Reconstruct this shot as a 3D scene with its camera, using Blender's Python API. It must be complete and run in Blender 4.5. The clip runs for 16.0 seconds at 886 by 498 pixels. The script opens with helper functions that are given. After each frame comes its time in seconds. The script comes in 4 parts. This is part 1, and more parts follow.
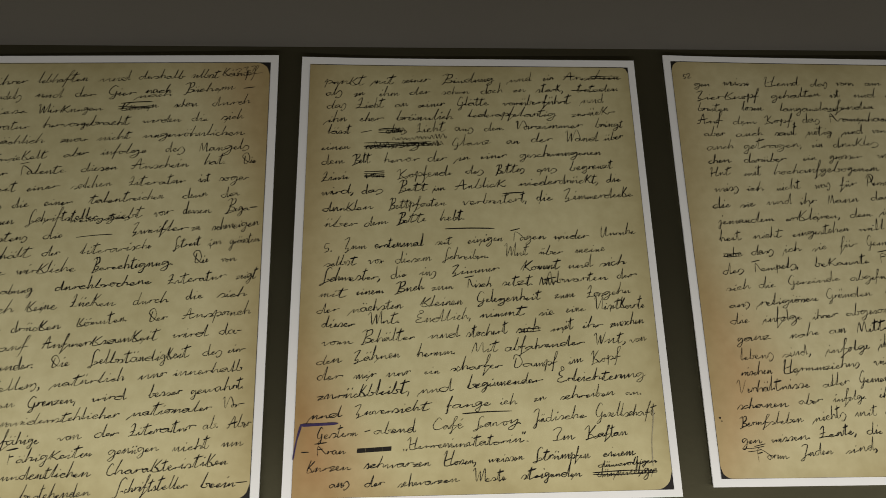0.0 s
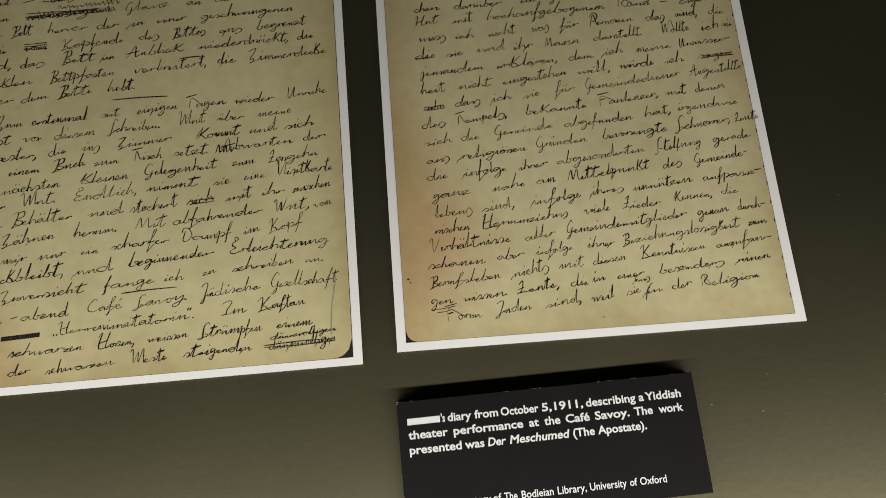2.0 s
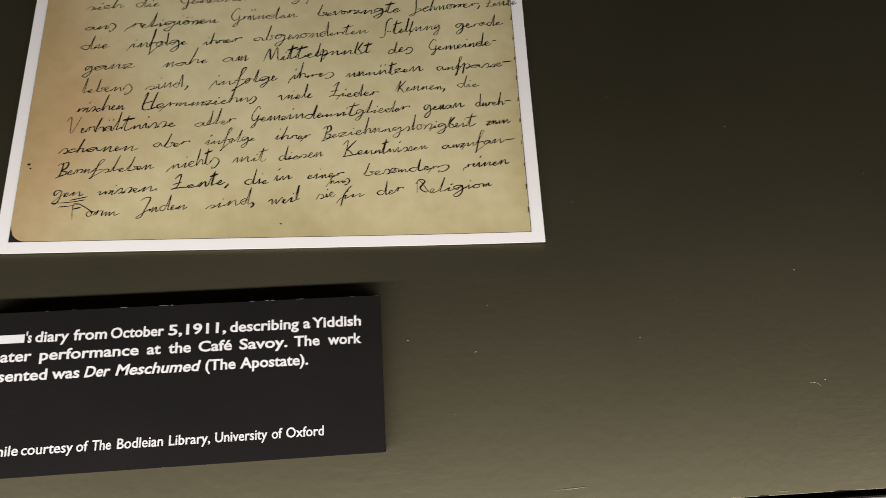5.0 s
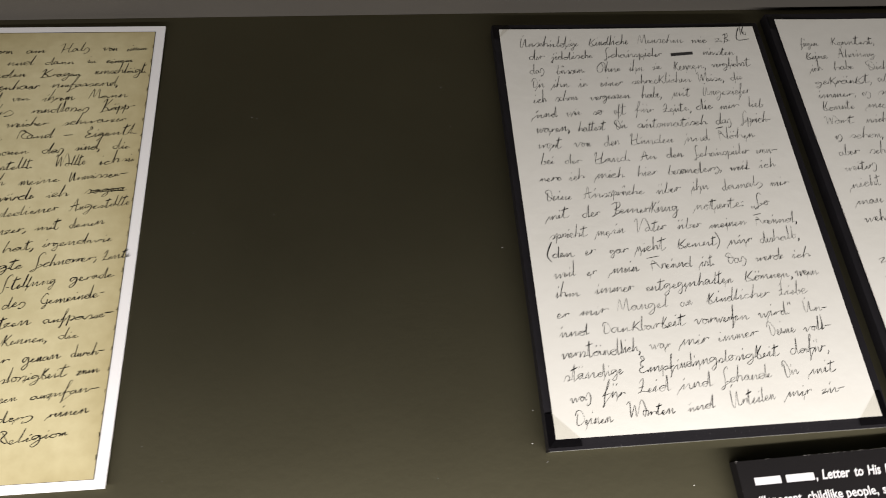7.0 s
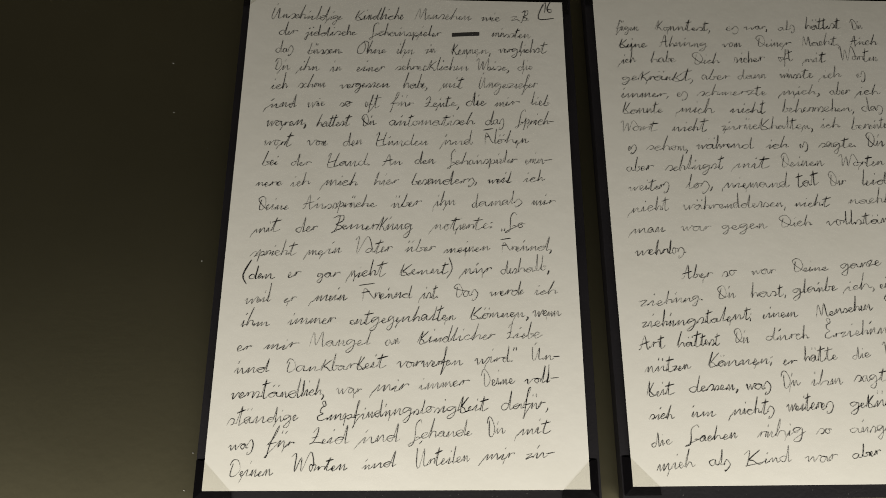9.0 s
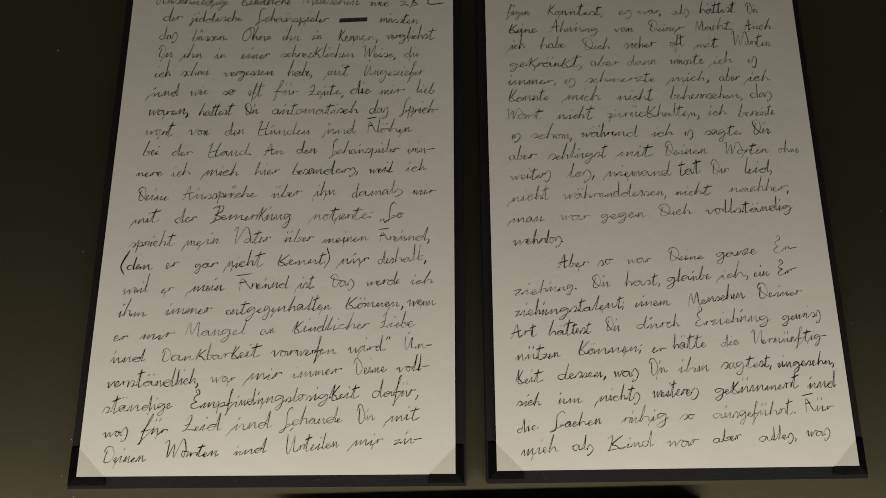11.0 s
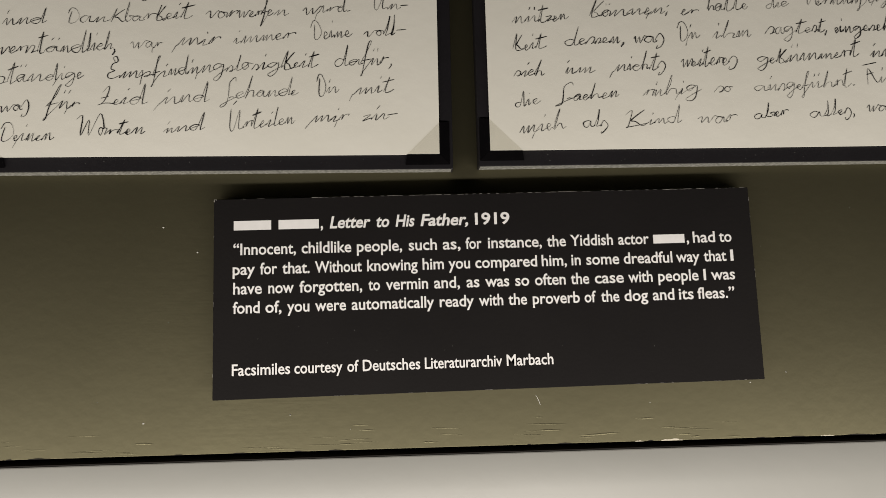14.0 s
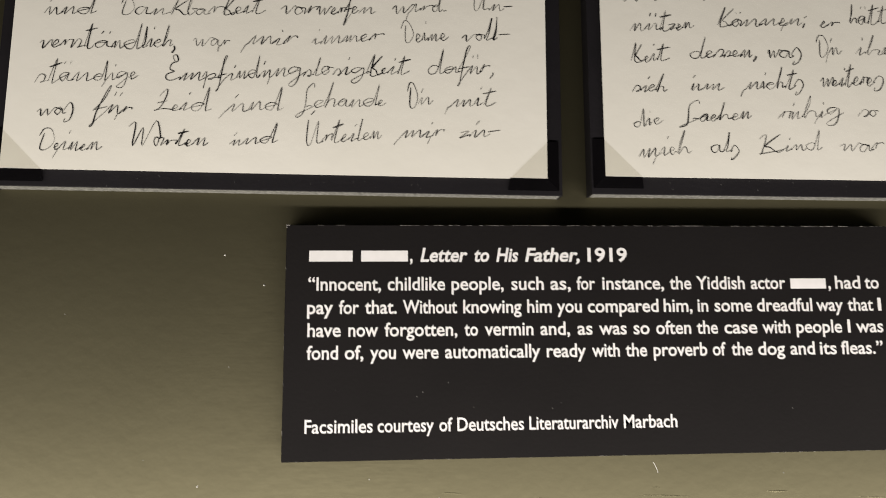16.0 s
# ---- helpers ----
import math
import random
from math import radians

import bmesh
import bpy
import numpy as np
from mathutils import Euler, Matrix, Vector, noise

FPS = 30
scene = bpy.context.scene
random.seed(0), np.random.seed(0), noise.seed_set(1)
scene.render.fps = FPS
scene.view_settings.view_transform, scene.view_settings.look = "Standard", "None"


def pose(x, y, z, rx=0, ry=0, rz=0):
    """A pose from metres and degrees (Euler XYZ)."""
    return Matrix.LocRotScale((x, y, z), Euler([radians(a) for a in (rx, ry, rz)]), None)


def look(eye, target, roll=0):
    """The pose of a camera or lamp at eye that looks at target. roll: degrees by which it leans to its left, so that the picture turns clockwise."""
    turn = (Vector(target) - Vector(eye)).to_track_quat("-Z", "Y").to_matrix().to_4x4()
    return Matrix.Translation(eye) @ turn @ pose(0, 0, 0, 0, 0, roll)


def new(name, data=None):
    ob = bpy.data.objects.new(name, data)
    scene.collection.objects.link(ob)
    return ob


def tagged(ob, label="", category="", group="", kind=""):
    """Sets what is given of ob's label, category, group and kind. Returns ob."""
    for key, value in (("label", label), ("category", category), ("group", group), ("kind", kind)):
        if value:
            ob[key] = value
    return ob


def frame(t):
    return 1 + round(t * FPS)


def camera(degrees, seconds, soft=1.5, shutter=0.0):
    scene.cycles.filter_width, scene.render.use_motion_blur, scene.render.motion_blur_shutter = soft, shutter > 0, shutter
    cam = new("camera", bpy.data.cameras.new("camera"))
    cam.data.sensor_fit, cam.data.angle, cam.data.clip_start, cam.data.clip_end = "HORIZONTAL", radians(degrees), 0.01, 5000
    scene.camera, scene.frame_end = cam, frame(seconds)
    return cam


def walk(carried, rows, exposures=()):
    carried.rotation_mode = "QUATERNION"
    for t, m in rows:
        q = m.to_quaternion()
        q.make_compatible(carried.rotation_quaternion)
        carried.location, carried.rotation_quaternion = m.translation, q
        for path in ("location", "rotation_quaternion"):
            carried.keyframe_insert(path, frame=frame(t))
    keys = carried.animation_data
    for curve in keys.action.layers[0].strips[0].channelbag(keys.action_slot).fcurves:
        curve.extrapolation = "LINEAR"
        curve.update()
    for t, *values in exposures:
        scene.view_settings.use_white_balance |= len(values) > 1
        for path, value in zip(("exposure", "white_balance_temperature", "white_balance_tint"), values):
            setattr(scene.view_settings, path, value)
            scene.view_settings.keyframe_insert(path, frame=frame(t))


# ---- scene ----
cam = camera(70.3, 16.0, soft=0.85, shutter=0.12)
PATH = [
    (0, (-0.156, 0.032, 1.239), (-0.048, 0.579, -0.681), 10.6),
    (0.5, (-0.117, 0.038, 1.229), (-0.018, 0.544, -0.703), 9.7),
    (1, (-0.073, 0.03, 1.229), (0.02, 0.546, -0.701), 8.5),
    (1.5, (-0.027, 0.011, 1.224), (0.083, 0.533, -0.704), 9.0),
    (2, (0.009, -0.021, 1.204), (0.121, 0.427, -0.742), 9.3),
    (2.5, (0.0, -0.052, 1.191), (0.19, 0.379, -0.753), 15.8),
    (2.8, (0.004, -0.063, 1.176), (0.239, 0.28, -0.78), 24.8),
    (2.9, (0.009, -0.064, 1.17), (0.251, 0.275, -0.786), 26.3),
    (3, (0.022, -0.066, 1.169), (0.212, 0.256, -0.796), 23.1),
    (3.2, (0.041, -0.063, 1.161), (0.229, 0.26, -0.804), 27.4),
    (5.3, (0.172, -0.073, 1.128), (0.323, 0.528, -0.773), 11.7),
    (5.5, (0.194, -0.067, 1.138), (0.34, 0.535, -0.764), 11.1),
    (6, (0.219, -0.068, 1.166), (0.455, 0.622, -0.697), 9.6),
    (6.5, (0.245, -0.057, 1.182), (0.542, 0.689, -0.649), 10.1),
    (7, (0.325, -0.022, 1.201), (0.513, 0.749, -0.635), 10.2),
    (7.5, (0.394, -0.003, 1.202), (0.517, 0.69, -0.67), 10.4),
    (8, (0.442, 0.012, 1.188), (0.529, 0.598, -0.723), 8.8),
    (8.5, (0.469, 0.02, 1.188), (0.543, 0.584, -0.73), 7.9),
    (9, (0.487, 0.029, 1.185), (0.565, 0.581, -0.736), 8.4),
    (9.5, (0.502, 0.033, 1.18), (0.586, 0.58, -0.742), 8.3),
    (9.7, (0.513, 0.036, 1.182), (0.589, 0.559, -0.747), 7.5),
    (11.8, (0.545, 0.04, 1.195), (0.635, 0.471, -0.756), 12.4),
    (12, (0.545, 0.03, 1.189), (0.639, 0.456, -0.763), 12.6),
    (12.5, (0.548, 0.003, 1.168), (0.637, 0.379, -0.794), 12.6),
    (13, (0.547, -0.023, 1.15), (0.64, 0.236, -0.831), 19.2),
    (13.5, (0.551, -0.05, 1.134), (0.646, 0.185, -0.85), 21.1),
    (14, (0.55, -0.054, 1.123), (0.649, 0.177, -0.861), 22.2),
    (14.5, (0.549, -0.053, 1.116), (0.651, 0.173, -0.869), 23.6),
    (15, (0.545, -0.052, 1.113), (0.656, 0.153, -0.874), 28.2),
    (15.5, (0.54, -0.055, 1.107), (0.661, 0.167, -0.877), 28.8),
    (15.8, (0.534, -0.051, 1.1), (0.611, 0.185, -0.884), 18.9),
    (16, (0.517, -0.041, 1.092), (0.639, 0.214, -0.888), 26.1),
]
walk(cam, [(t, look(eye, target, roll)) for t, eye, target, roll in PATH],
     [(0, 0.05, 6300, 11), (1, 0.17, 6350, 11), (2.0, 0.12, 6300, 11), (3.2, 0.0, 6400, 11), (5.5, 0.45, 6080, 19), (6.0, 0.68, 5920, 20), (6.5, 0.93, 5940, 20), (7, 0.95, 6150, 17),
      (7.5, 0.92, 6300, 15), (8.0, 0.78, 6300, 13), (8.5, 0.72, 6400, 12), (9.0, 0.45, 6500, 11), (9.5, 0.2, 6500, 10), (12, -0.15, 6800, 9), (13, -0.26, 6650, 11),
      (13.5, -0.2, 6600, 12), (14.5, 0.25, 6550, 15), (16, 0.38, 6500, 15)])

# ---------------------------------------------------------------- light
Z = 0.9  # height of the display panel
world = bpy.data.worlds.new("dim_gallery")
scene.world = world
world.use_nodes = True
world.node_tree.nodes["Background"].inputs[0].default_value = (1.0, 0.93, 0.8, 1)
world.node_tree.nodes["Background"].inputs[1].default_value = 0.004

strip = bpy.data.lights.new("strip_light", "AREA")
strip.shape, strip.size, strip.size_y = "RECTANGLE", 2.2, 0.03
strip.energy, strip.color = 8.8, (1.0, 0.95, 0.86)
strip_ob = new("strip_light", strip)
strip_ob.matrix_world = look((0.15, -0.275, Z + 0.235), (0.15, -0.257, Z))


# ---------------------------------------------------------------- materials
def material(name, base, rough=0.6, spec=0.5, second=None, scale=30.0, mix=0.5, bump=0.0, bump_scale=400.0, metal=0.0, coords="Object", detail=6.0):
    m = bpy.data.materials.new(name)
    m.use_nodes = True
    nt = m.node_tree
    b = nt.nodes["Principled BSDF"]
    b.inputs["Base Color"].default_value = (*base, 1)
    b.inputs["Roughness"].default_value = rough
    b.inputs["Specular IOR Level"].default_value = spec
    b.inputs["Metallic"].default_value = metal
    tc = nt.nodes.new("ShaderNodeTexCoord")
    if second:
        n = nt.nodes.new("ShaderNodeTexNoise")
        n.inputs["Scale"].default_value, n.inputs["Detail"].default_value = scale, detail
        r = nt.nodes.new("ShaderNodeValToRGB")
        r.color_ramp.elements[0].position, r.color_ramp.elements[1].position = 0.5 - 0.5 * mix, 0.5 + 0.5 * mix
        r.color_ramp.elements[0].color, r.color_ramp.elements[1].color = (*base, 1), (*second, 1)
        nt.links.new(tc.outputs[coords], n.inputs["Vector"])
        nt.links.new(n.outputs["Fac"], r.inputs["Fac"])
        nt.links.new(r.outputs["Color"], b.inputs["Base Color"])
    if bump:
        n2 = nt.nodes.new("ShaderNodeTexNoise")
        n2.inputs["Scale"].default_value, n2.inputs["Detail"].default_value = bump_scale, 5
        bp = nt.nodes.new("ShaderNodeBump")
        bp.inputs["Strength"].default_value, bp.inputs["Distance"].default_value = bump, 0.0006
        nt.links.new(tc.outputs[coords], n2.inputs["Vector"])
        nt.links.new(n2.outputs["Fac"], bp.inputs["Height"])
        nt.links.new(bp.outputs["Normal"], b.inputs["Normal"])
    return m


PANEL = material("olive_bronze_paint", (0.121, 0.1115, 0.067), 0.49, 0.5, (0.143, 0.132, 0.080), 14, 0.5, 0.10, 220, 0.90)


def brushed(m):
    """Patches of fine dried ridges that run along the panel, over the even relief of the paint."""
    nt = m.node_tree
    even = next(n for n in nt.nodes if n.type == "BUMP")
    b = nt.nodes["Principled BSDF"]
    tc, mp = nt.nodes.new("ShaderNodeTexCoord"), nt.nodes.new("ShaderNodeMapping")
    mp.inputs["Scale"].default_value = (1.0, 7.0, 1.0)
    ridges, patch = nt.nodes.new("ShaderNodeTexNoise"), nt.nodes.new("ShaderNodeTexNoise")
    ridges.inputs["Scale"].default_value, ridges.inputs["Detail"].default_value = 85, 4
    patch.inputs["Scale"].default_value, patch.inputs["Detail"].default_value = 11, 3
    ramp = nt.nodes.new("ShaderNodeValToRGB")
    ramp.color_ramp.elements[0].position, ramp.color_ramp.elements[1].position = 0.50, 0.66
    mul, bump = nt.nodes.new("ShaderNodeMath"), nt.nodes.new("ShaderNodeBump")
    mul.operation = "MULTIPLY"
    bump.inputs["Strength"].default_value, bump.inputs["Distance"].default_value = 0.045, 0.0008
    nt.links.new(tc.outputs["Object"], mp.inputs["Vector"])
    nt.links.new(mp.outputs["Vector"], ridges.inputs["Vector"])
    nt.links.new(tc.outputs["Object"], patch.inputs["Vector"])
    nt.links.new(patch.outputs["Fac"], ramp.inputs["Fac"])
    nt.links.new(ridges.outputs["Fac"], mul.inputs[0])
    nt.links.new(ramp.outputs["Color"], mul.inputs[1])
    nt.links.new(mul.outputs[0], bump.inputs["Height"])
    nt.links.new(even.outputs["Normal"], bump.inputs["Normal"])
    nt.links.new(bump.outputs["Normal"], b.inputs["Normal"])


brushed(PANEL)
LEDGE = material("white_lacquer", (0.285, 0.287, 0.266), 0.45, 0.5, (0.333, 0.335, 0.312), 9, 0.6, 0.12, 120)
WALL = material("grey_wall_paint", (0.067, 0.061, 0.051), 0.8, 0.3, (0.080, 0.074, 0.061), 6, 0.6, 0.2, 250)
DARK = material("near_black_matte", (0.012, 0.011, 0.010), 0.9, 0.1, (0.02, 0.018, 0.016), 60, 0.6)
# colour of the added strip that darkens the view past the ledge
FRONT_DARK = material("dark_green_front", (0.010, 0.015, 0.005), 0.85, 0.1, (0.016, 0.022, 0.008), 60, 0.6)
CABINET = material("cabinet_lacquer", (0.12, 0.11, 0.095), 0.5, 0.4, (0.15, 0.14, 0.12), 5, 0.6)
FLOOR = material("floor_boards_dark", (0.09, 0.075, 0.06), 0.5, 0.4, (0.14, 0.115, 0.09), 3, 0.7)
CEIL = material("ceiling_paint", (0.30, 0.30, 0.29), 0.9, 0.2, (0.34, 0.34, 0.33), 4, 0.6)
WHITE = material("photo_paper_white", (0.87, 0.865, 0.84), 0.5, 0.4, (0.91, 0.905, 0.88), 40, 0.6, 0.05, 300)
BLACKPRINT = material("black_print", (0.014, 0.012, 0.010), 0.5, 0.4, (0.022, 0.019, 0.016), 80, 0.6)
LETTER = material("letter_paper", (0.70, 0.69, 0.61), 0.7, 0.25, (0.77, 0.76, 0.69), 22, 0.7, 0.25, 120)
BOARD = material("black_board_face", (0.008, 0.0072, 0.0085), 0.5, 0.3, (0.013, 0.0118, 0.0138), 45, 0.6, 0.15, 700)
CORE = material("grey_foam_core", (0.10, 0.10, 0.088), 0.9, 0.2, (0.30, 0.30, 0.27), 900, 0.5, 0.6, 1500)
LABEL = material("black_label_card", (0.0058, 0.0050, 0.0050), 0.75, 0.13, (0.0092, 0.0080, 0.0078), 30, 0.7, 0.12, 900)
LABELINK = material("white_lettering", (0.77, 0.765, 0.75), 0.6, 0.3, (0.70, 0.695, 0.68), 300, 0.5)
FLAP = material("glossy_black_film", (0.0022, 0.002, 0.0024), 0.22, 0.35, (0.004, 0.0036, 0.0042), 90, 0.6, 0.2, 300)
SCUFF = material("scuffed_card_edge", (0.16, 0.15, 0.14), 0.9, 0.2, (0.45, 0.43, 0.40), 300, 0.5)
INK = material("faded_black_ink", (0.003, 0.003, 0.0035), 0.7, 0.2, (0.012, 0.012, 0.012), 160, 0.5)
DIARYINK = material("brown_black_ink", (0.004, 0.0035, 0.003), 0.7, 0.2, (0.014, 0.012, 0.009), 120, 0.5)


def uneven_ink(m, dark, pale):
    """Words written with more or less ink on the nib."""
    nt = m.node_tree
    b = nt.nodes["Principled BSDF"]
    grain = b.inputs["Base Color"].links[0].from_socket
    info, mix, add = nt.nodes.new("ShaderNodeObjectInfo"), nt.nodes.new("ShaderNodeMixRGB"), nt.nodes.new("ShaderNodeMixRGB")
    mix.inputs[1].default_value, mix.inputs[2].default_value = (*dark, 1), (*pale, 1)
    add.blend_type = "ADD"
    add.inputs[0].default_value = 1.0
    nt.links.new(info.outputs["Random"], mix.inputs[0])
    nt.links.new(grain, add.inputs[1])
    nt.links.new(mix.outputs[0], add.inputs[2])
    nt.links.new(add.outputs[0], b.inputs["Base Color"])


uneven_ink(INK, (0.0, 0.0, 0.0), (0.045, 0.043, 0.040))
uneven_ink(DIARYINK, (0.0, 0.0, 0.0), (0.010, 0.008, 0.006))
PENCIL = material("pencil_graphite", (0.26, 0.23, 0.15), 0.7, 0.3, (0.40, 0.36, 0.24), 700, 0.5)
BLUEINK = material("violet_crayon", (0.035, 0.022, 0.075), 0.8, 0.2, (0.07, 0.05, 0.12), 300, 0.5)
DUST = material("dust_lint", (0.55, 0.54, 0.50), 0.9, 0.1, (0.7, 0.69, 0.65), 500, 0.5)


def film_material():
    """Clear film: it lets nearly all light through and shines a little."""
    m = bpy.data.materials.new("clear_polyester_film")
    m.use_nodes = True
    nt = m.node_tree
    out = nt.nodes["Material Output"]
    clear, shine, both = nt.nodes.new("ShaderNodeBsdfTransparent"), nt.nodes.new("ShaderNodeBsdfGlossy"), nt.nodes.new("ShaderNodeMixShader")
    clear.inputs["Color"].default_value = (0.925, 0.92, 0.895, 1)
    shine.inputs["Roughness"].default_value = 0.2
    both.inputs[0].default_value = 0.035
    nt.links.new(clear.outputs[0], both.inputs[1])
    nt.links.new(shine.outputs[0], both.inputs[2])
    nt.links.new(both.outputs[0], out.inputs["Surface"])
    return m


FILM = film_material()


def tan_material(name, light, mid, brown, stain_x, stain_y):
    """Aged notebook paper: mottled tan, browned along one edge and in one corner, foxed."""
    m = material(name, light, 0.62, 0.3, None)
    nt = m.node_tree
    b = nt.nodes["Principled BSDF"]
    tc = nt.nodes.new("ShaderNodeTexCoord")
    big = nt.nodes.new("ShaderNodeTexNoise")
    big.inputs["Scale"].default_value, big.inputs["Detail"].default_value = 16, 5
    nt.links.new(tc.outputs["Object"], big.inputs["Vector"])
    r = nt.nodes.new("ShaderNodeValToRGB")
    r.color_ramp.elements[0].position, r.color_ramp.elements[1].position = 0.3, 0.72
    r.color_ramp.elements[0].color, r.color_ramp.elements[1].color = (*light, 1), (*mid, 1)
    nt.links.new(big.outputs["Fac"], r.inputs["Fac"])
    # browned margin and corner, following the sheet's own edges
    sep = nt.nodes.new("ShaderNodeSeparateXYZ")
    nt.links.new(tc.outputs["Generated"], sep.inputs[0])

    def math_node(op, a, c):
        n = nt.nodes.new("ShaderNodeMath")
        n.operation = op
        for i, v in enumerate((a, c)):
            if isinstance(v, (int, float)):
                n.inputs[i].default_value = v
            else:
                nt.links.new(v, n.inputs[i])
        return n.outputs[0]

    dx = math_node("ABSOLUTE", math_node("SUBTRACT", sep.outputs[0], stain_x), 0)
    dy = math_node("ABSOLUTE", math_node("SUBTRACT", sep.outputs[1], stain_y), 0)
    edge = math_node("POWER", math_node("MAXIMUM", math_node("SUBTRACT", 1.0, math_node("MULTIPLY", dx, 4.0)), 0.0), 2.0)
    far = math_node("MAXIMUM", math_node("SUBTRACT", 1.0, math_node("ADD", math_node("MULTIPLY", dx, 3.0), math_node("MULTIPLY", dy, 2.4))), 0.0)
    amount = math_node("MINIMUM", math_node("ADD", math_node("MULTIPLY", edge, 0.35), math_node("MULTIPLY", far, 1.25)), 1.0)
    amount = math_node("MULTIPLY", amount, math_node("ADD", big.outputs["Fac"], 0.45))
    mixn = nt.nodes.new("ShaderNodeMixRGB")
    nt.links.new(amount, mixn.inputs[0])
    nt.links.new(r.outputs["Color"], mixn.inputs[1])
    mixn.inputs[2].default_value = (*brown, 1)
    # darker, browner rim all round the leaf
    rx = math_node("ABSOLUTE", math_node("SUBTRACT", sep.outputs[0], 0.5), 0)
    ry = math_node("ABSOLUTE", math_node("SUBTRACT", sep.outputs[1], 0.5), 0)
    rim = math_node("POWER", math_node("MULTIPLY", math_node("MAXIMUM", rx, ry), 2.0), 7.0)
    rim = math_node("MULTIPLY", rim, math_node("MULTIPLY", big.outputs["Fac"], 1.0))
    rimmed = nt.nodes.new("ShaderNodeMixRGB")
    nt.links.new(rim, rimmed.inputs[0])
    nt.links.new(mixn.outputs[0], rimmed.inputs[1])
    rimmed.inputs[2].default_value = (mid[0] * 0.62, mid[1] * 0.55, mid[2] * 0.42, 1)
    mixn = rimmed
    # foxing
    fine = nt.nodes.new("ShaderNodeTexNoise")
    fine.inputs["Scale"].default_value, fine.inputs["Detail"].default_value = 170, 4
    nt.links.new(tc.outputs["Object"], fine.inputs["Vector"])
    fr = nt.nodes.new("ShaderNodeValToRGB")
    fr.color_ramp.elements[0].position, fr.color_ramp.elements[1].position = 0.2, 0.8
    fr.color_ramp.elements[0].color, fr.color_ramp.elements[1].color = (0.86, 0.84, 0.8, 1), (1, 1, 1, 1)
    nt.links.new(fine.outputs["Fac"], fr.inputs["Fac"])
    mul = nt.nodes.new("ShaderNodeMixRGB")
    mul.blend_type = "MULTIPLY"
    mul.inputs[0].default_value = 1.0
    nt.links.new(mixn.outputs[0], mul.inputs[1])
    nt.links.new(fr.outputs["Color"], mul.inputs[2])
    nt.links.new(mul.outputs[0], b.inputs["Base Color"])
    return m


TAN_LEFT = tan_material("tan_notebook_paper_edge_browned", (0.72, 0.66, 0.38), (0.60, 0.54, 0.295), (0.44, 0.235, 0.095), 0.0, 0.0)
TAN_RIGHT = tan_material("tan_notebook_paper", (0.73, 0.665, 0.40), (0.62, 0.56, 0.315), (0.58, 0.41, 0.21), 0.0, 0.2)
TAN_PLAIN = tan_material("tan_notebook_paper_even", (0.72, 0.66, 0.385), (0.62, 0.565, 0.31), (0.52, 0.38, 0.19), 1.0, 1.0)


# ---------------------------------------------------------------- builders
def part(name, bm, mat, parent=None, label="", smooth=False):
    me = bpy.data.meshes.new(name)
    bm.to_mesh(me)
    bm.free()
    me.materials.append(mat)
    if smooth:
        for p in me.polygons:
            p.use_smooth = True
    ob = new(name, me)
    if parent:
        ob.parent = parent
    if label:
        ob["label"] = label
    return ob


def mesh_part(name, verts, faces, mat, parent=None, label=""):
    me = bpy.data.meshes.new(name)
    me.from_pydata(verts, [], faces)
    me.materials.append(mat)
    ob = new(name, me)
    if parent:
        ob.parent = parent
    if label:
        ob["label"] = label
    return ob


def thing(name, label, category, x, y, z, group="", kind="", rz=0.0):
    ob = new(name)
    ob.matrix_world = pose(x, y, z, 0, 0, rz)
    return tagged(ob, label, category, group, kind)


def box_bm(x0, y0, z0, x1, y1, z1, bevel=0.0, seg=2):
    bm = bmesh.new()
    bmesh.ops.create_cube(bm, size=1.0)
    for v in bm.verts:
        v.co = Vector(((x0 + x1) / 2 + v.co.x * (x1 - x0), (y0 + y1) / 2 + v.co.y * (y1 - y0), (z0 + z1) / 2 + v.co.z * (z1 - z0)))
    if bevel:
        bmesh.ops.bevel(bm, geom=list(bm.edges), offset=bevel, segments=seg, affect="EDGES", profile=0.5)
    return bm


def structure(name, bm, mat, label, category):
    return tagged(part(name, bm, mat), label, category, kind="structure")


# ---------------------------------------------------------------- the showcase and the room
def slab_bm(corners, z0, z1, bevel):
    """An upright prism on a four-cornered plan."""
    bm = bmesh.new()
    low = [bm.verts.new((x, y, z0)) for x, y in corners]
    high = [bm.verts.new((x, y, z1)) for x, y in corners]
    bm.faces.new(list(reversed(low)))
    bm.faces.new(high)
    for i in range(4):
        j = (i + 1) % 4
        bm.faces.new((low[i], low[j], high[j], high[i]))
    bmesh.ops.bevel(bm, geom=list(bm.edges), offset=bevel, segments=2, affect="EDGES", profile=0.5)
    return bm


X0, X1 = -0.95, 1.25          # ends of the showcase
FRONT = -0.0968               # front edge of the panel


def back(x):
    return 0.2590 + 0.0090 * x


structure("display_panel", slab_bm([(X0, FRONT), (X1, FRONT), (X1, back(X1)), (X0, back(X0))], Z - 0.018, Z, 0.0002), PANEL,
          "olive-grey painted display panel with scratches and dust", "display panel")
structure("panel_gap", box_bm(X0, -0.0996, Z - 0.06, X1, FRONT, Z - 0.012), DARK, "dark narrow gap in front of the panel", "gap")

# near-black strip over the ledge's inner face paints in the shade of the gap
structure("gap_lining", box_bm(X0, -0.0996, Z - 0.012, X1, -0.0991, Z - 0.0014), DARK, "dark strip standing in for the gap's shade on the ledge's inner edge", "gap")


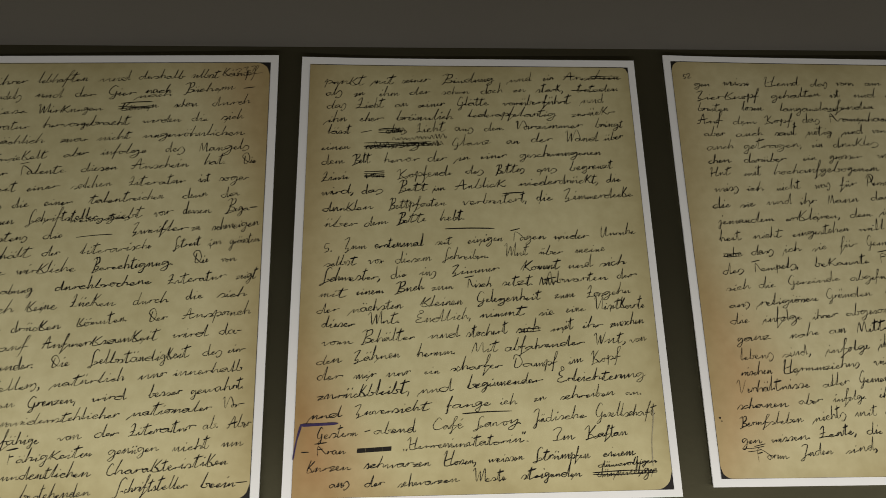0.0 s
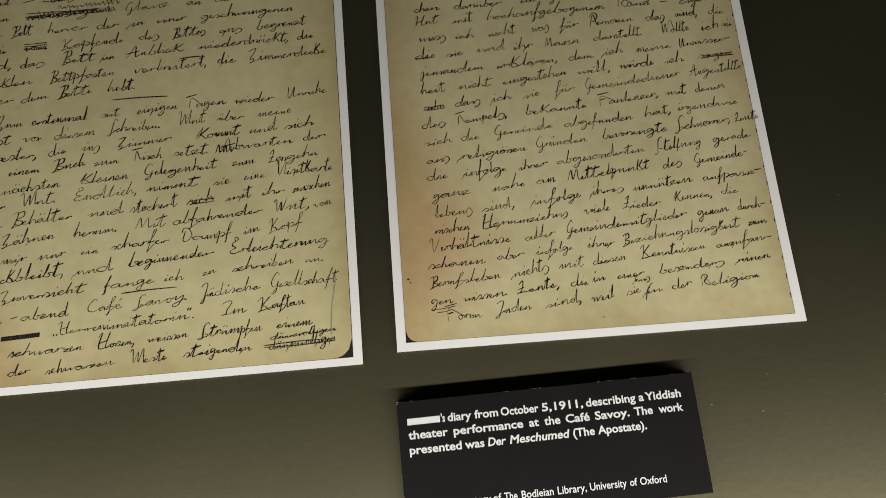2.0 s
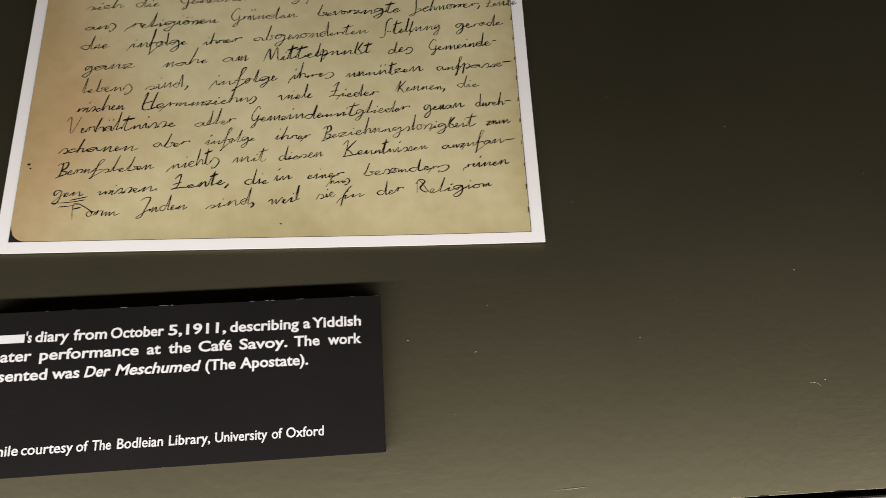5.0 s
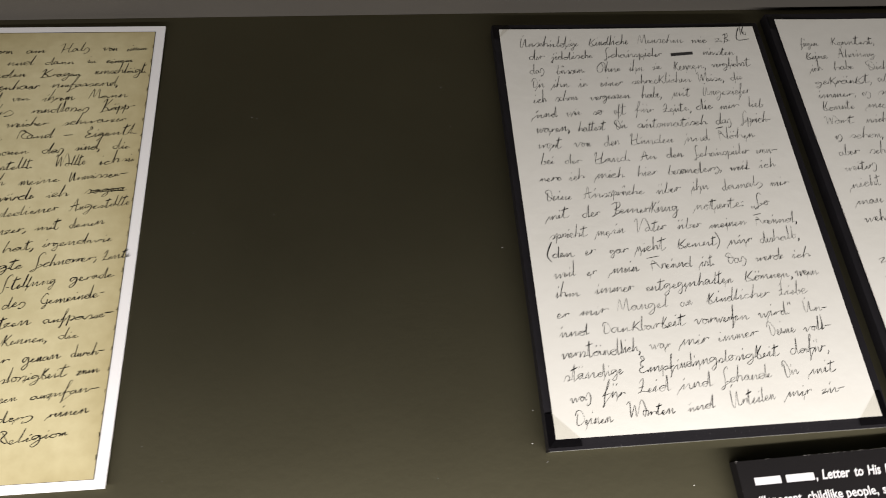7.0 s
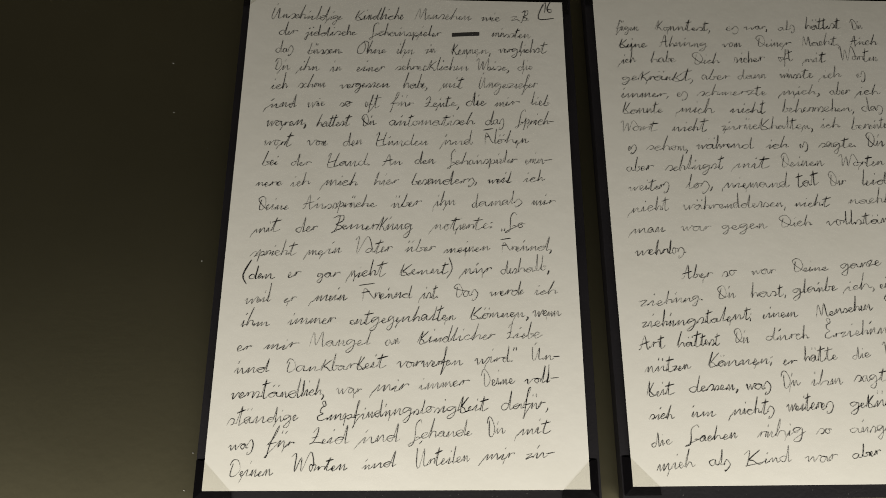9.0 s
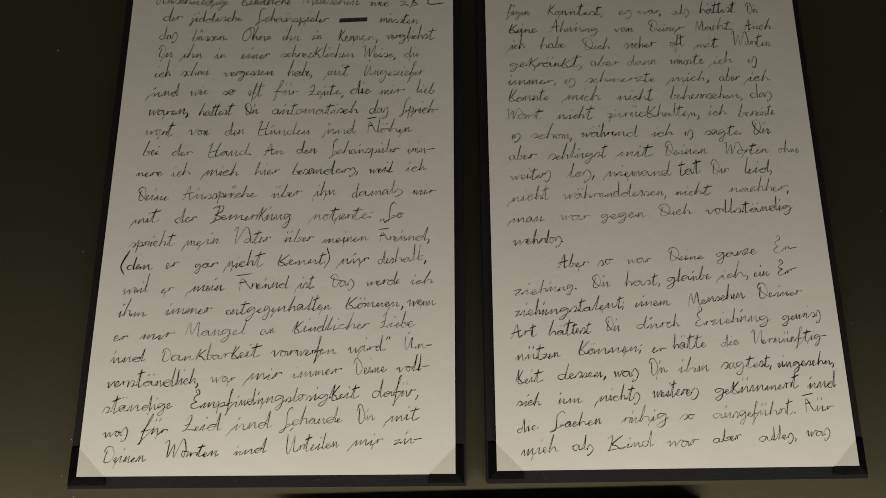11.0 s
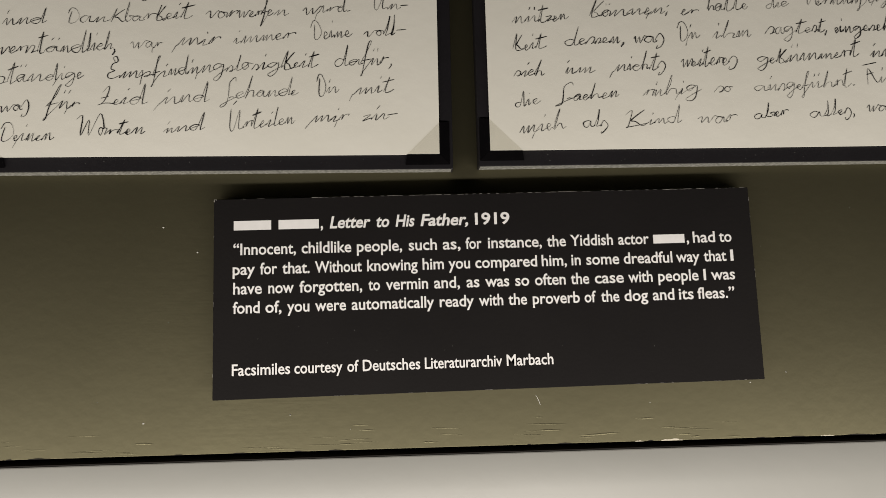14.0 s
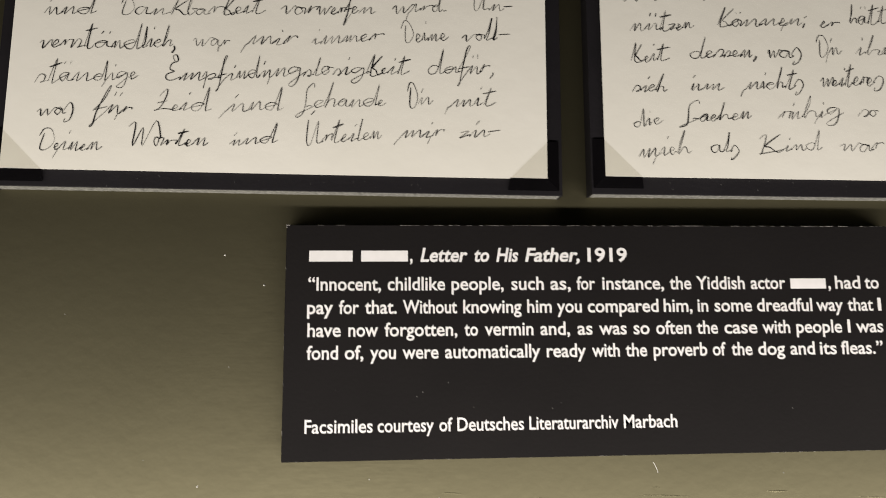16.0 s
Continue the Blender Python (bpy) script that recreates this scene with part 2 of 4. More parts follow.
def ledge_bm():
    """A white rail that bows down in a broad rounding to its front."""
    bm = bmesh.new()
    prof = [(-0.0996, Z - 0.05), (-0.0996, Z - 0.0012), (-0.0999, Z - 0.0010), (-0.1120, Z - 0.0010)]
    prof += [(-0.1120 - 0.036 * math.sin(a), Z - 0.0010 - 0.020 * (1 - math.cos(a))) for a in (k * math.pi / 48 for k in range(1, 25))]
    prof += [(-0.148, Z - 0.05)]
    ends = [[bm.verts.new((x, y, z)) for y, z in prof] for x in (X0, X1)]
    n = len(prof)
    for i in range(n):
        j = (i + 1) % n
        bm.faces.new((ends[0][i], ends[0][j], ends[1][j], ends[1][i])).smooth = 2 <= i < n - 2
    bm.faces.new(list(reversed(ends[0])))
    bm.faces.new(ends[1])
    bmesh.ops.recalc_face_normals(bm, faces=list(bm.faces))
    return bm


structure("front_ledge", ledge_bm(), LEDGE, "white lacquered front ledge of the showcase", "ledge")
# added strip: its dark green stands in for the darkness past the ledge, hiding the floor
structure("edge_gasket", box_bm(X0, -0.1680, Z - 0.05, X1, -0.1482, Z - 0.017, 0.006, 4), FRONT_DARK, "added dark green strip along the front of the ledge", "gasket")
structure("showcase_base", box_bm(X0 + 0.01, -0.139, 0.10, X1 - 0.01, 0.262, Z - 0.062, 0.003), CABINET, "grey lacquered base below the display panel", "cabinet base")
structure("base_plinth", box_bm(X0 + 0.05, -0.10, 0.0, X1 - 0.05, 0.262, 0.10), DARK, "dark recessed plinth of the showcase", "plinth")
structure("wall_north", slab_bm([(-2.5, back(-2.5) + 0.0), (3.0, back(3.0)), (3.0, 0.45), (-2.5, 0.45)], 0.0, 2.9, 0.002), WALL, "grey-brown painted wall behind the panel", "wall")
structure("floor", box_bm(-2.6, -2.8, -0.05, 3.1, 0.45, 0.0), FLOOR, "dark floor of the gallery", "floor")
structure("ceiling", box_bm(-2.6, -2.8, 2.9, 3.1, 0.45, 3.0), CEIL, "plain grey ceiling of the gallery", "ceiling")
structure("wall_south", box_bm(-2.5, -2.8, 0.0, 3.0, -2.7, 2.9), WALL, "grey-brown painted gallery wall", "wall")
structure("wall_west", box_bm(-2.6, -2.8, 0.0, -2.5, 0.45, 2.9), WALL, "grey-brown painted gallery wall", "wall")
structure("wall_east", box_bm(3.0, -2.8, 0.0, 3.1, 0.45, 2.9), WALL, "grey-brown painted gallery wall", "wall")


# ---------------------------------------------------------------- handwriting
# One pen path per letter, in tenths of the x-height; "!" lifts the pen before it, "/" parts further strokes.
GLYPHS = {
    "a": "8,8 5,10 1,6 2,1 5,1 8,9 8,2 10,1 12,3", "b": "1,3 4,12 6,20 3,8 2,2 5,0 8,4 6,8 10,7",
    "c": "6,8 4,10 1,5 3,0 8,4", "d": "8,7 5,9 1,5 3,0 7,3 11,20 9,3 10,0 13,3",
    "e": "1,2 5,6 4,9 2,6 2,1 4,0 8,4", "f": "0,3 5,13 8,21 6,20 3,4 1,-10 0,-11/1,5 8,7",
    "g": "8,8 4,10 1,6 3,2 8,9 7,-4 4,-10 1,-9 2,-6 11,4", "h": "1,3 4,13 6,21 3,9 2,0 5,8 8,8 8,1 11,4",
    "i": "0,2 4,10 3,0 7,4/5,15 6,17", "j": "0,3 4,10 3,-6 1,-10 0,-6 7,4/6,15 7,17",
    "k": "1,2 6,18 3,0/12,17 5,9 7,6 10,0 13,3", "l": "1,3 4,13 6,21 4,10 3,1 7,4",
    "m": "0,1 4,10 3,0 8,10 7,0 12,10 12,0 16,4", "n": "0,1 4,10 3,0 8,10 8,0 12,4",
    "o": "6,9 3,10 1,5 3,0 6,4 5,9 9,8", "p": "0,4 3,12 1,-10 3,5 6,10 8,6 6,1 4,2 10,4",
    "q": "8,8 4,10 1,5 4,0 8,9 7,-10 11,3", "r": "0,1 4,10 3,2 5,8 9,9 9,7",
    "s": "0,0 4,10 7,8 6,1 4,0 9,3", "final_s": "0,3 4,11 7,9 8,2 5,-6 1,-8 2,-4", "t": "1,2 6,19 3,1 6,0 9,4/1,14 10,16",
    "u": "0,2 4,10 3,0 8,10 8,0 12,4/3,14 5,17", "v": "0,6 3,10 4,0 9,10 11,9",
    "w": "0,6 3,10 3,0 8,9 8,0 13,10 15,9", "x": "0,8 8,1/8,10 0,0", "y": "0,6 3,10 3,2 8,10 5,-8 1,-10 1,-6 10,3",
    "z": "0,8 7,10 1,0 5,2 9,3", "ß": "0,-8 4,14 7,20 8,15 5,11 9,5 5,0 10,3",
    "ä": "8,8 5,10 1,6 2,1 5,1 8,9 8,2 10,1 12,3/4,15 5,17/9,15 10,17", "ö": "6,9 3,10 1,5 3,0 6,4 5,9 9,8/3,15 4,17/7,15 8,17",
    "ü": "0,2 4,10 3,0 8,10 8,0 12,4/4,15 5,18/8,15 9,18", "é": "1,4 5,7 4,10 2,8 2,2 4,0 8,4/5,14 8,17",
    "A": "!0,0 3,3 9,20 10,0 13,3/1,9 14,12", "B": "!1,17 7,20 4,0 1,-5/5,18 11,20 11,14 5,10 11,7 9,0 4,1",
    "C": "!10,17 7,20 2,12 3,2 7,0 11,4", "D": "!4,17 2,2 7,1 11,11 8,19 3,20 0,15", "E": "!8,18 6,22 9,23 10,19 5,17 4,13 8,11 3,8 2,2 7,0 12,4",
    "F": "!5,-2 6,17/1,20 15,22/4,12 11,13", "G": "!11,17 7,20 2,11 4,2 9,4 10,11 8,-7 3,-9 12,4", "H": "!1,16 5,20 3,0/2,9 12,12/14,20 11,8 11,0 15,3",
    "I": "!1,17 6,20 10,18 6,10 5,1 1,0", "J": "!1,17 6,20 10,19 7,5 4,-8 0,-8 11,5", "K": "!1,15 6,20 4,0 2,-3/15,20 6,10 9,6 13,-1 17,2",
    "L": "!3,15 8,20 8,15 5,4 1,0 6,2 12,1/2,9 9,11", "M": "!0,0 4,19 6,2 11,19 12,1 15,3", "N": "!0,0 4,19 8,1 11,20", "O": "!8,20 2,13 3,1 9,2 11,13 7,20 13,18",
    "P": "!3,-2 6,19/1,15 7,21 12,17 9,10 5,9", "R": "!3,0 5,19/1,15 6,20 11,17 6,10 11,1 14,3", "S": "!11,19 9,22 5,18 4,8 3,-4 0,-7 -1,-5/6,3 8,5 10,3",
    "T": "!6,-1 7,17/0,19 14,21", "U": "!2,20 1,4 4,0 9,19 9,2 13,3/4,23 6,26", "V": "!0,17 3,20 4,0 11,20", "W": "!0,17 3,20 4,0 9,17 10,0 16,21",
    "Z": "!1,17 9,20 3,3 7,5 6,-3 3,-5 13,2", "1": "!1,12 5,18 3,0", "2": "!1,15 4,19 8,16 2,1 9,1", "3": "!1,17 6,19 4,11 8,7 2,0", "7": "!1,18 9,19 3,0", "5": "!8,16 3,16 2,10 6,9 6,2 1,0", "6": "!7,18 2,10 2,2 6,0 7,6 2,6",
    ".": "!1,0 2,1 3,0", ",": "!3,1 3,-2 1,-6", "-": "!1,7 10,8", "–": "!0,7 22,8", ":": "!1,1 2,3 3,2/2,9 3,11 4,10", ";": "!2,3 1,-3/2,9 3,11",
    "(": "!5,24 0,8 4,-8", ")": "!2,24 6,8 0,-10", "„": "!1,1 0,-3/4,1 3,-3", "“": "!1,20 0,16/4,20 3,16",
}


def glyph_paths(ch):
    text = GLYPHS[ch]
    lift = text.startswith("!")
    strokes = [[tuple(float(n) for n in p.split(",")) for p in s.split()] for s in text.lstrip("!").split("/")]
    return lift, strokes


def smooth_path(pts, steps=4):
    """A Catmull-Rom curve through the points."""
    if len(pts) < 3:
        return [Vector(pts[0]).lerp(Vector(pts[-1]), k / 4) for k in range(5)]
    p = [Vector(q) for q in ([pts[0]] + list(pts) + [pts[-1]])]
    out = []
    for i in range(1, len(p) - 2):
        for k in range(steps):
            t = k / steps
            a, b, c, d = p[i - 1], p[i], p[i + 1], p[i + 2]
            out.append(0.5 * (2 * b + (c - a) * t + (2 * a - 5 * b + 4 * c - d) * t * t + (3 * b - a - 3 * c + d) * t**3))
    out.append(p[-2])
    return out


class Pen:
    """Gathers ink strokes as flat ribbons that lie on a sheet."""

    def __init__(self, rng, height, ticks=True):
        self.rng, self.height, self.ticks, self.verts, self.faces = rng, height, ticks, [], []

    def ribbon(self, pts, width):
        n, first = len(pts), len(self.verts)
        flow, wet = self.rng.uniform(0, 6.28), self.rng.uniform(0.15, 0.4)
        for i, q in enumerate(pts):
            d = pts[min(i + 1, n - 1)] - pts[max(i - 1, 0)]
            if d.length < 1e-9:
                d = Vector((1e-6, 0))
            d.normalize()
            press = (0.72 + 0.6 * max(0.0, -d.y) ** 1.5) * (1.0 + wet * math.sin(0.37 * i + flow))
            if i in (0, n - 1):
                press *= 0.5
            w = width * press * self.rng.uniform(0.88, 1.12) / 2
            for s in (-1, 1):
                x, y = q.x - s * d.y * w, q.y + s * d.x * w
                self.verts.append((x, y, self.height(x, y)))
        for i in range(n - 1):
            a = first + 2 * i
            self.faces.append((a, a + 2, a + 3, a + 1))

    def line(self, text, start, end, xh, slant, width, fill=True):
        """Writes text along the base line from start to end."""
        rng, strokes, x, run = self.rng, [], 0.0, []
        bars = []
        for pos, ch in enumerate(text):
            if ch == " ":
                if run:
                    strokes.append((run, 1.0))
                run, x = [], x + rng.uniform(13, 18)
                continue
            if ch == "█":
                if run:
                    strokes.append((run, 1.0))
                    run = []
                bars.append(x)
                x += 9
                continue
            nxt = text[pos + 1] if pos + 1 < len(text) else " "
            lift, paths = glyph_paths("final_s" if ch == "s" and not nxt.isalpha() else ch)
            low = ch in "aceimnorsuvwxzäöü"
            flat = (0.80, 1.12) if self.ticks else (0.58, 1.0)
            sx, sy, dy = rng.uniform(0.72, 1.3), rng.uniform(*flat) if low else rng.uniform(0.82, 1.12), rng.uniform(-0.9, 0.9)
            tall = lambda v: v * 1.15 if v < 0 else v if v <= 10 else 10 + (v - 10) * 1.75
            place = lambda p: (x + p[0] * sx + rng.uniform(-0.7, 0.7), tall(p[1]) * sy + dy + rng.uniform(-0.7, 0.7))
            if (lift or rng.random() < 0.2) and run:
                strokes.append((run, 1.0))
                run = []
            first = [place(p) for p in paths[0]]
            if not run and ch in "mnuir" and rng.random() < (0.6 if self.ticks else 0.3):
                first = [place((-3.5, -8)), place((-1.5, -1))] + first
            run = run + first
            for extra in paths[1:]:
                if ch in "uU" and not self.ticks:
                    continue
                strokes.append(([place(p) for p in extra], 2.1 if ch in "tFTA" else 1.2))
            x += (max(p[0] for path in paths for p in path) * sx * 0.9 + 1.0) if lift else max(p[0] for path in (paths if ch == "k" else paths[:1]) for p in path) * sx * 0.86
            if lift and ch in ".,-–:;()„“":
                strokes.append((run, 1.5))
                run = []
        if run:
            strokes.append((run, 1.0))
        a, b = Vector(start), Vector(end)
        along = (b - a).normalized()
        up = Vector((-along.y, along.x))
        unit = xh / 10
        kx = (b - a).length / max(x, 1) if fill else unit
        wob = rng.uniform(0, 6)

        def put(p):
            return a + along * (p[0] * kx + p[1] * unit * slant) + up * (p[1] * unit + 0.0003 * math.sin(p[0] * 0.03 + wob))

        for pts, heavy in strokes:
            self.ribbon([put(q) for q in smooth_path(pts)], width * heavy * rng.uniform(0.78, 1.25))
        for bx in bars:
            first = len(self.verts)
            for q in ((bx, 0), (bx + 8.8, 0), (bx + 8.8, 9), (bx, 9)):
                w = put(q)
                self.verts.append((w.x, w.y, self.height(w.x, w.y)))
            self.faces.append((first, first + 1, first + 2, first + 3))

    def stroke(self, pts, width):
        self.ribbon(smooth_path(pts), width)

    def done(self, name, mat, parent, label=""):
        return mesh_part(name, self.verts, self.faces, mat, parent, label)


def sheet_part(name, x0, y0, x1, y1, height, lift, mat, parent, radius=(0, 0, 0, 0), thick=0.0, label="", n=24):
    """A thin sheet that follows height(x, y); radius rounds its corners: bottom left, bottom right, top right, top left."""
    xs = [x0 + (x1 - x0) * i / n for i in range(n + 1)]
    ys = [y0 + (y1 - y0) * j / n for j in range(n + 1)]
    rad = max(radius)
    if rad:
        xs = sorted(set(xs + [x0 + rad * k / 6 for k in range(1, 6)] + [x1 - rad * k / 6 for k in range(1, 6)]))
    corner = {(-1, -1): radius[0], (1, -1): radius[1], (1, 1): radius[2], (-1, 1): radius[3]}
    verts, faces = [], []

    def inset(x, side):
        for sx, d in ((-1, x - x0), (1, x1 - x)):
            r = corner[(sx, side)]
            if r and d < r:
                return r - math.sqrt(max(r * r - (r - d) ** 2, 0))
        return 0.0

    for x in xs:
        lo, hi = y0 + inset(x, -1), y1 - inset(x, 1)
        for y in ys:
            yy = lo + (hi - lo) * (y - y0) / (y1 - y0)
            verts.append((x, yy, height(x, yy) + lift))
    m, k = len(ys), len(xs)
    for i in range(k - 1):
        for j in range(m - 1):
            a = i * m + j
            faces.append((a, a + m, a + m + 1, a + 1))
    if thick:
        top = len(verts)
        verts += [(x, y, z - thick) for x, y, z in verts[:top]]
        faces += [tuple(v + top for v in reversed(f)) for f in faces]
        rim = [j for j in range(m)] + [i * m + m - 1 for i in range(1, k)] + [(k - 1) * m + j for j in range(m - 2, -1, -1)] + [i * m for i in range(k - 2, 0, -1)]
        for q, a in enumerate(rim):
            b = rim[(q + 1) % len(rim)]
            faces.append((a, b, b + top, a + top))
    ob = mesh_part(name, verts, faces, mat, parent, label)
    for p in ob.data.polygons:
        p.use_smooth = not thick
    return ob


def write_page(parent, texts, knots, left, right, xh, slant, width, mat, height, seed, rules=(), strikes=(), indents=()):
    """Lines of handwriting. knots: (line, y at the left, y at the right); texts: (words, where each word begins and ends in tenths of
    a millimetre, or how far the line fills the measure)."""
    rng = random.Random(seed)
    ks = [k[0] for k in knots]
    marked = dict(indents)
    for i, (text, fill) in enumerate(texts, 1):
        ya, yb = np.interp(i, ks, [k[1] for k in knots]), np.interp(i, ks, [k[2] for k in knots])
        xa = np.interp(i, [1, len(texts)], left) + rng.uniform(-0.0012, 0.0012) + marked.get(i, 0.0)
        stops = [tuple(float(v) * 1e-4 for v in w.split("-")) for w in fill.split()] if isinstance(fill, str) else []
        xb = stops[-1][1] if stops else xa + (right - xa) * fill
        xa = stops[0][0] if stops else xa
        rise = (yb - ya) / (right - left[0])
        ya, yb = ya + rise * (xa - left[0]), ya + rise * (xb - left[0])
        size, lean = xh * rng.uniform(0.95, 1.06), slant + rng.uniform(-0.04, 0.04)
        if not stops:
            stops, text = [(xa, xb)], text.replace(" ", "\u00a0")
        for word, (wa, wb) in zip(text.split(" "), stops):
            pen = Pen(rng, height, mat is INK)
            off, tip = rng.uniform(-0.0003, 0.0003), rng.uniform(-0.0002, 0.0005)
            pen.line(word.replace("\u00a0", " "), (wa, ya + rise * (wa - xa) + off - tip), (wb, ya + rise * (wb - xa) + off + tip),
                     size * rng.uniform(0.96, 1.1), lean + rng.uniform(-0.07, 0.07), width * rng.uniform(0.88, 1.12))
            pen.done("written_word", mat, parent)
        for row, f0, f1, times in strikes:
            if row == i:
                pen = Pen(rng, height)
                for k in range(times):
                    off = xh * (0.25 + 0.5 * k + rng.uniform(-0.1, 0.1))
                    pen.stroke([(xa + (xb - xa) * (f0 + (f1 - f0) * s), ya + (yb - ya) * (f0 + (f1 - f0) * s) + off + rng.uniform(-0.0004, 0.0004))
                                for s in (0, 0.3, 0.6, 1)], width * 1.5)
                pen.done("crossing_out", mat, parent)
    for xa, ya, xb, yb in rules:
        pen = Pen(rng, height)
        pen.stroke([(xa, ya), ((xa + xb) / 2, (ya + yb) / 2 + 0.0003), (xb, yb)], width * 1.9)
        pen.done("ruled_stroke", mat, parent)


# ---------------------------------------------------------------- the notebook pages
def small_word(parent, name, ink, seed, text, start, end, xh, width, lean=0.13):
    pen = Pen(random.Random(seed), ink, False)
    pen.line(text, start, end, xh, lean, width)
    pen.done(name, DIARYINK, parent)


def single_stroke(parent, name, ink, seed, pts, width, mat):
    pen = Pen(random.Random(seed), ink)
    pen.stroke(pts, width)
    pen.done(name, mat, parent)


def curl(w, h, tl=0.0, tr=0.0, bl=0.0, br=0.0, wave=0.0):
    """How far a sheet lifts off its support, highest at its corners."""
    def height(x, y):
        u, v = x / w, y / h
        z = tl * max(0, 1 - u * 2.2) ** 2 * max(0, v * 2.2 - 1.2) ** 2 + tr * max(0, u * 2.2 - 1.2) ** 2 * max(0, v * 2.2 - 1.2) ** 2
        z += bl * max(0, 1 - u * 3) ** 2 * max(0, 1 - v * 3) ** 2 + br * max(0, u * 3 - 2) ** 2 * max(0, 1 - v * 3) ** 2
        return z + wave * (0.5 + 0.5 * math.sin(5.1 * u + 1.0) * math.sin(4.3 * v + 0.6))
    return height


def diary_page(label, x, y, w, h, tan, inner, rounded, height, rz, left=0.0):
    page = thing("diary_page", label, "page", x, y, Z, "facsimile notebook pages", rz=rz)
    sheet_part("paper_sheet", left, 0, w, h, height, 0.0009, WHITE, page, thick=0.0008, label="white photo paper with a plain margin")
    a, b, c, d = inner
    sheet_part("print_ground", a, b, c, d, height, 0.00105, BLACKPRINT, page, label="black ground showing at the rounded corners")
    sheet_part("notebook_leaf", a + 0.00012, b + 0.00015, c - 0.00025, d - 0.0002, height, 0.0012, tan, page, rounded, label="tan aged notebook leaf")
    return page


PAGE_ONE = [
    ("Wirkung ihrer lebhaften und deshalb selbst kämpf-", "120-371 431-611 671-956 1022-1197 1244-1508 1551-1707 1729-1968"),
    ("Vorteil des Handels und der Gier nach Büchern –", "120-214 274-314 374-592 674-820 897-1009 1079-1233 1296-1438 1511-1803 1859-1925"),
    ("Alle diese Wirkungen können schon durch", "120-324 384-639 699-1062 1160-1375 1466-1600 1680-1897"),
    ("eine Literatur hervorgebracht werden die sich", "120-299 359-662 739-1220 1294-1508 1571-1665 1740-1865"),
    ("in tatsächlich zwar nicht ungewöhnlichen", "120-331 391-756 849-996 1053-1231 1307-1871"),
    ("Breite entwickelt aber infolge des Mangels", "120-379 439-786 881-1008 1085-1335 1440-1541 1631-1902"),
    ("bedeutender Talente diesen Anschein hat. Die", "120-583 643-902 985-1179 1259-1573 1662-1785 1878-1952"),
    ("Lebhaftigkeit einer solchen Literatur ist sogar", "120-647 707-876 943-1164 1254-1560 1638-1699 1754-1913"),
    ("grösser als die einer talentreichen denn da", "120-401 461-582 642-730 812-956 1049-1454 1558-1693 1769-1867"),
    ("es hier keinen Schriftsteller giebt vor dessen Bega-", "120-208 268-445 505-665 741-1104 1163-1342 1413-1507 1566-1717 1796-1972"),
    ("bung wenigstens die Zweifler zu schweigen", "120-371 431-748 832-936 1298-1595 1621-1669 1732-1986"),
    ("hätten so erhält der literarische Streit im grössten", "120-351 411-488 548-778 838-929 1039-1412 1536-1672 1712-1786 1833-1994"),
    ("Ausmass eine wirkliche Berechtigung. Die von", "120-426 486-661 721-1026 1113-1537 1645-1726 1793-1871"),
    ("keiner Begabung durchbrochene Literatur zeigt", "120-495 555-820 934-1429 1512-1819 1878-1982"),
    ("deshalb auch keine Lücken durch die sich", "120-475 535-737 797-956 1021-1251 1343-1524 1618-1707 1786-1932"),
    ("Gleichgültige drücken könnten. Der Anspruch", "120-683 743-985 1068-1327 1437-1526 1611-1962"),
    ("der Literatur auf Aufmerksamkeit wird da-", "120-234 294-635 695-836 910-1490 1566-1743 1805-1926"),
    ("durch zwingender. Die Selbständigkeit des ein-", "120-478 538-881 969-1058 1159-1659 1725-1824 1858-1950"),
    ("zelnen Schriftstellers, natürlich nur innerhalb", "120-324 384-928 988-1338 1413-1547 1588-1938"),
    ("der nationalen Grenzen, wird besser gewahrt.", "120-267 327-816 876-1113 1191-1360 1470-1634 1683-1952"),
    ("Der Mangel unwiderstehlicher nationaler Vor-", "120-278 338-655 715-1329 1395-1788 1851-1960"),
    ("bilder hält völlig Unfähige von der Literatur ab. Aber", "120-270 330-431 491-641 701-957 1048-1159 1221-1337 1388-1714 1758-1835 1877-1993"),
    ("selbst schwache Fähigkeiten genügen nicht um", "120-363 423-748 808-1221 1300-1543 1612-1792 1854-1957"),
    ("sich von den undeutlichen Charakteristiken", "120-320 380-531 591-741 801-1225 1301-1887"),
    ("der gerade bestehenden Schriftsteller beein-", "120-340 400-839 899-1236 1353-1696 1763-1991"),
]
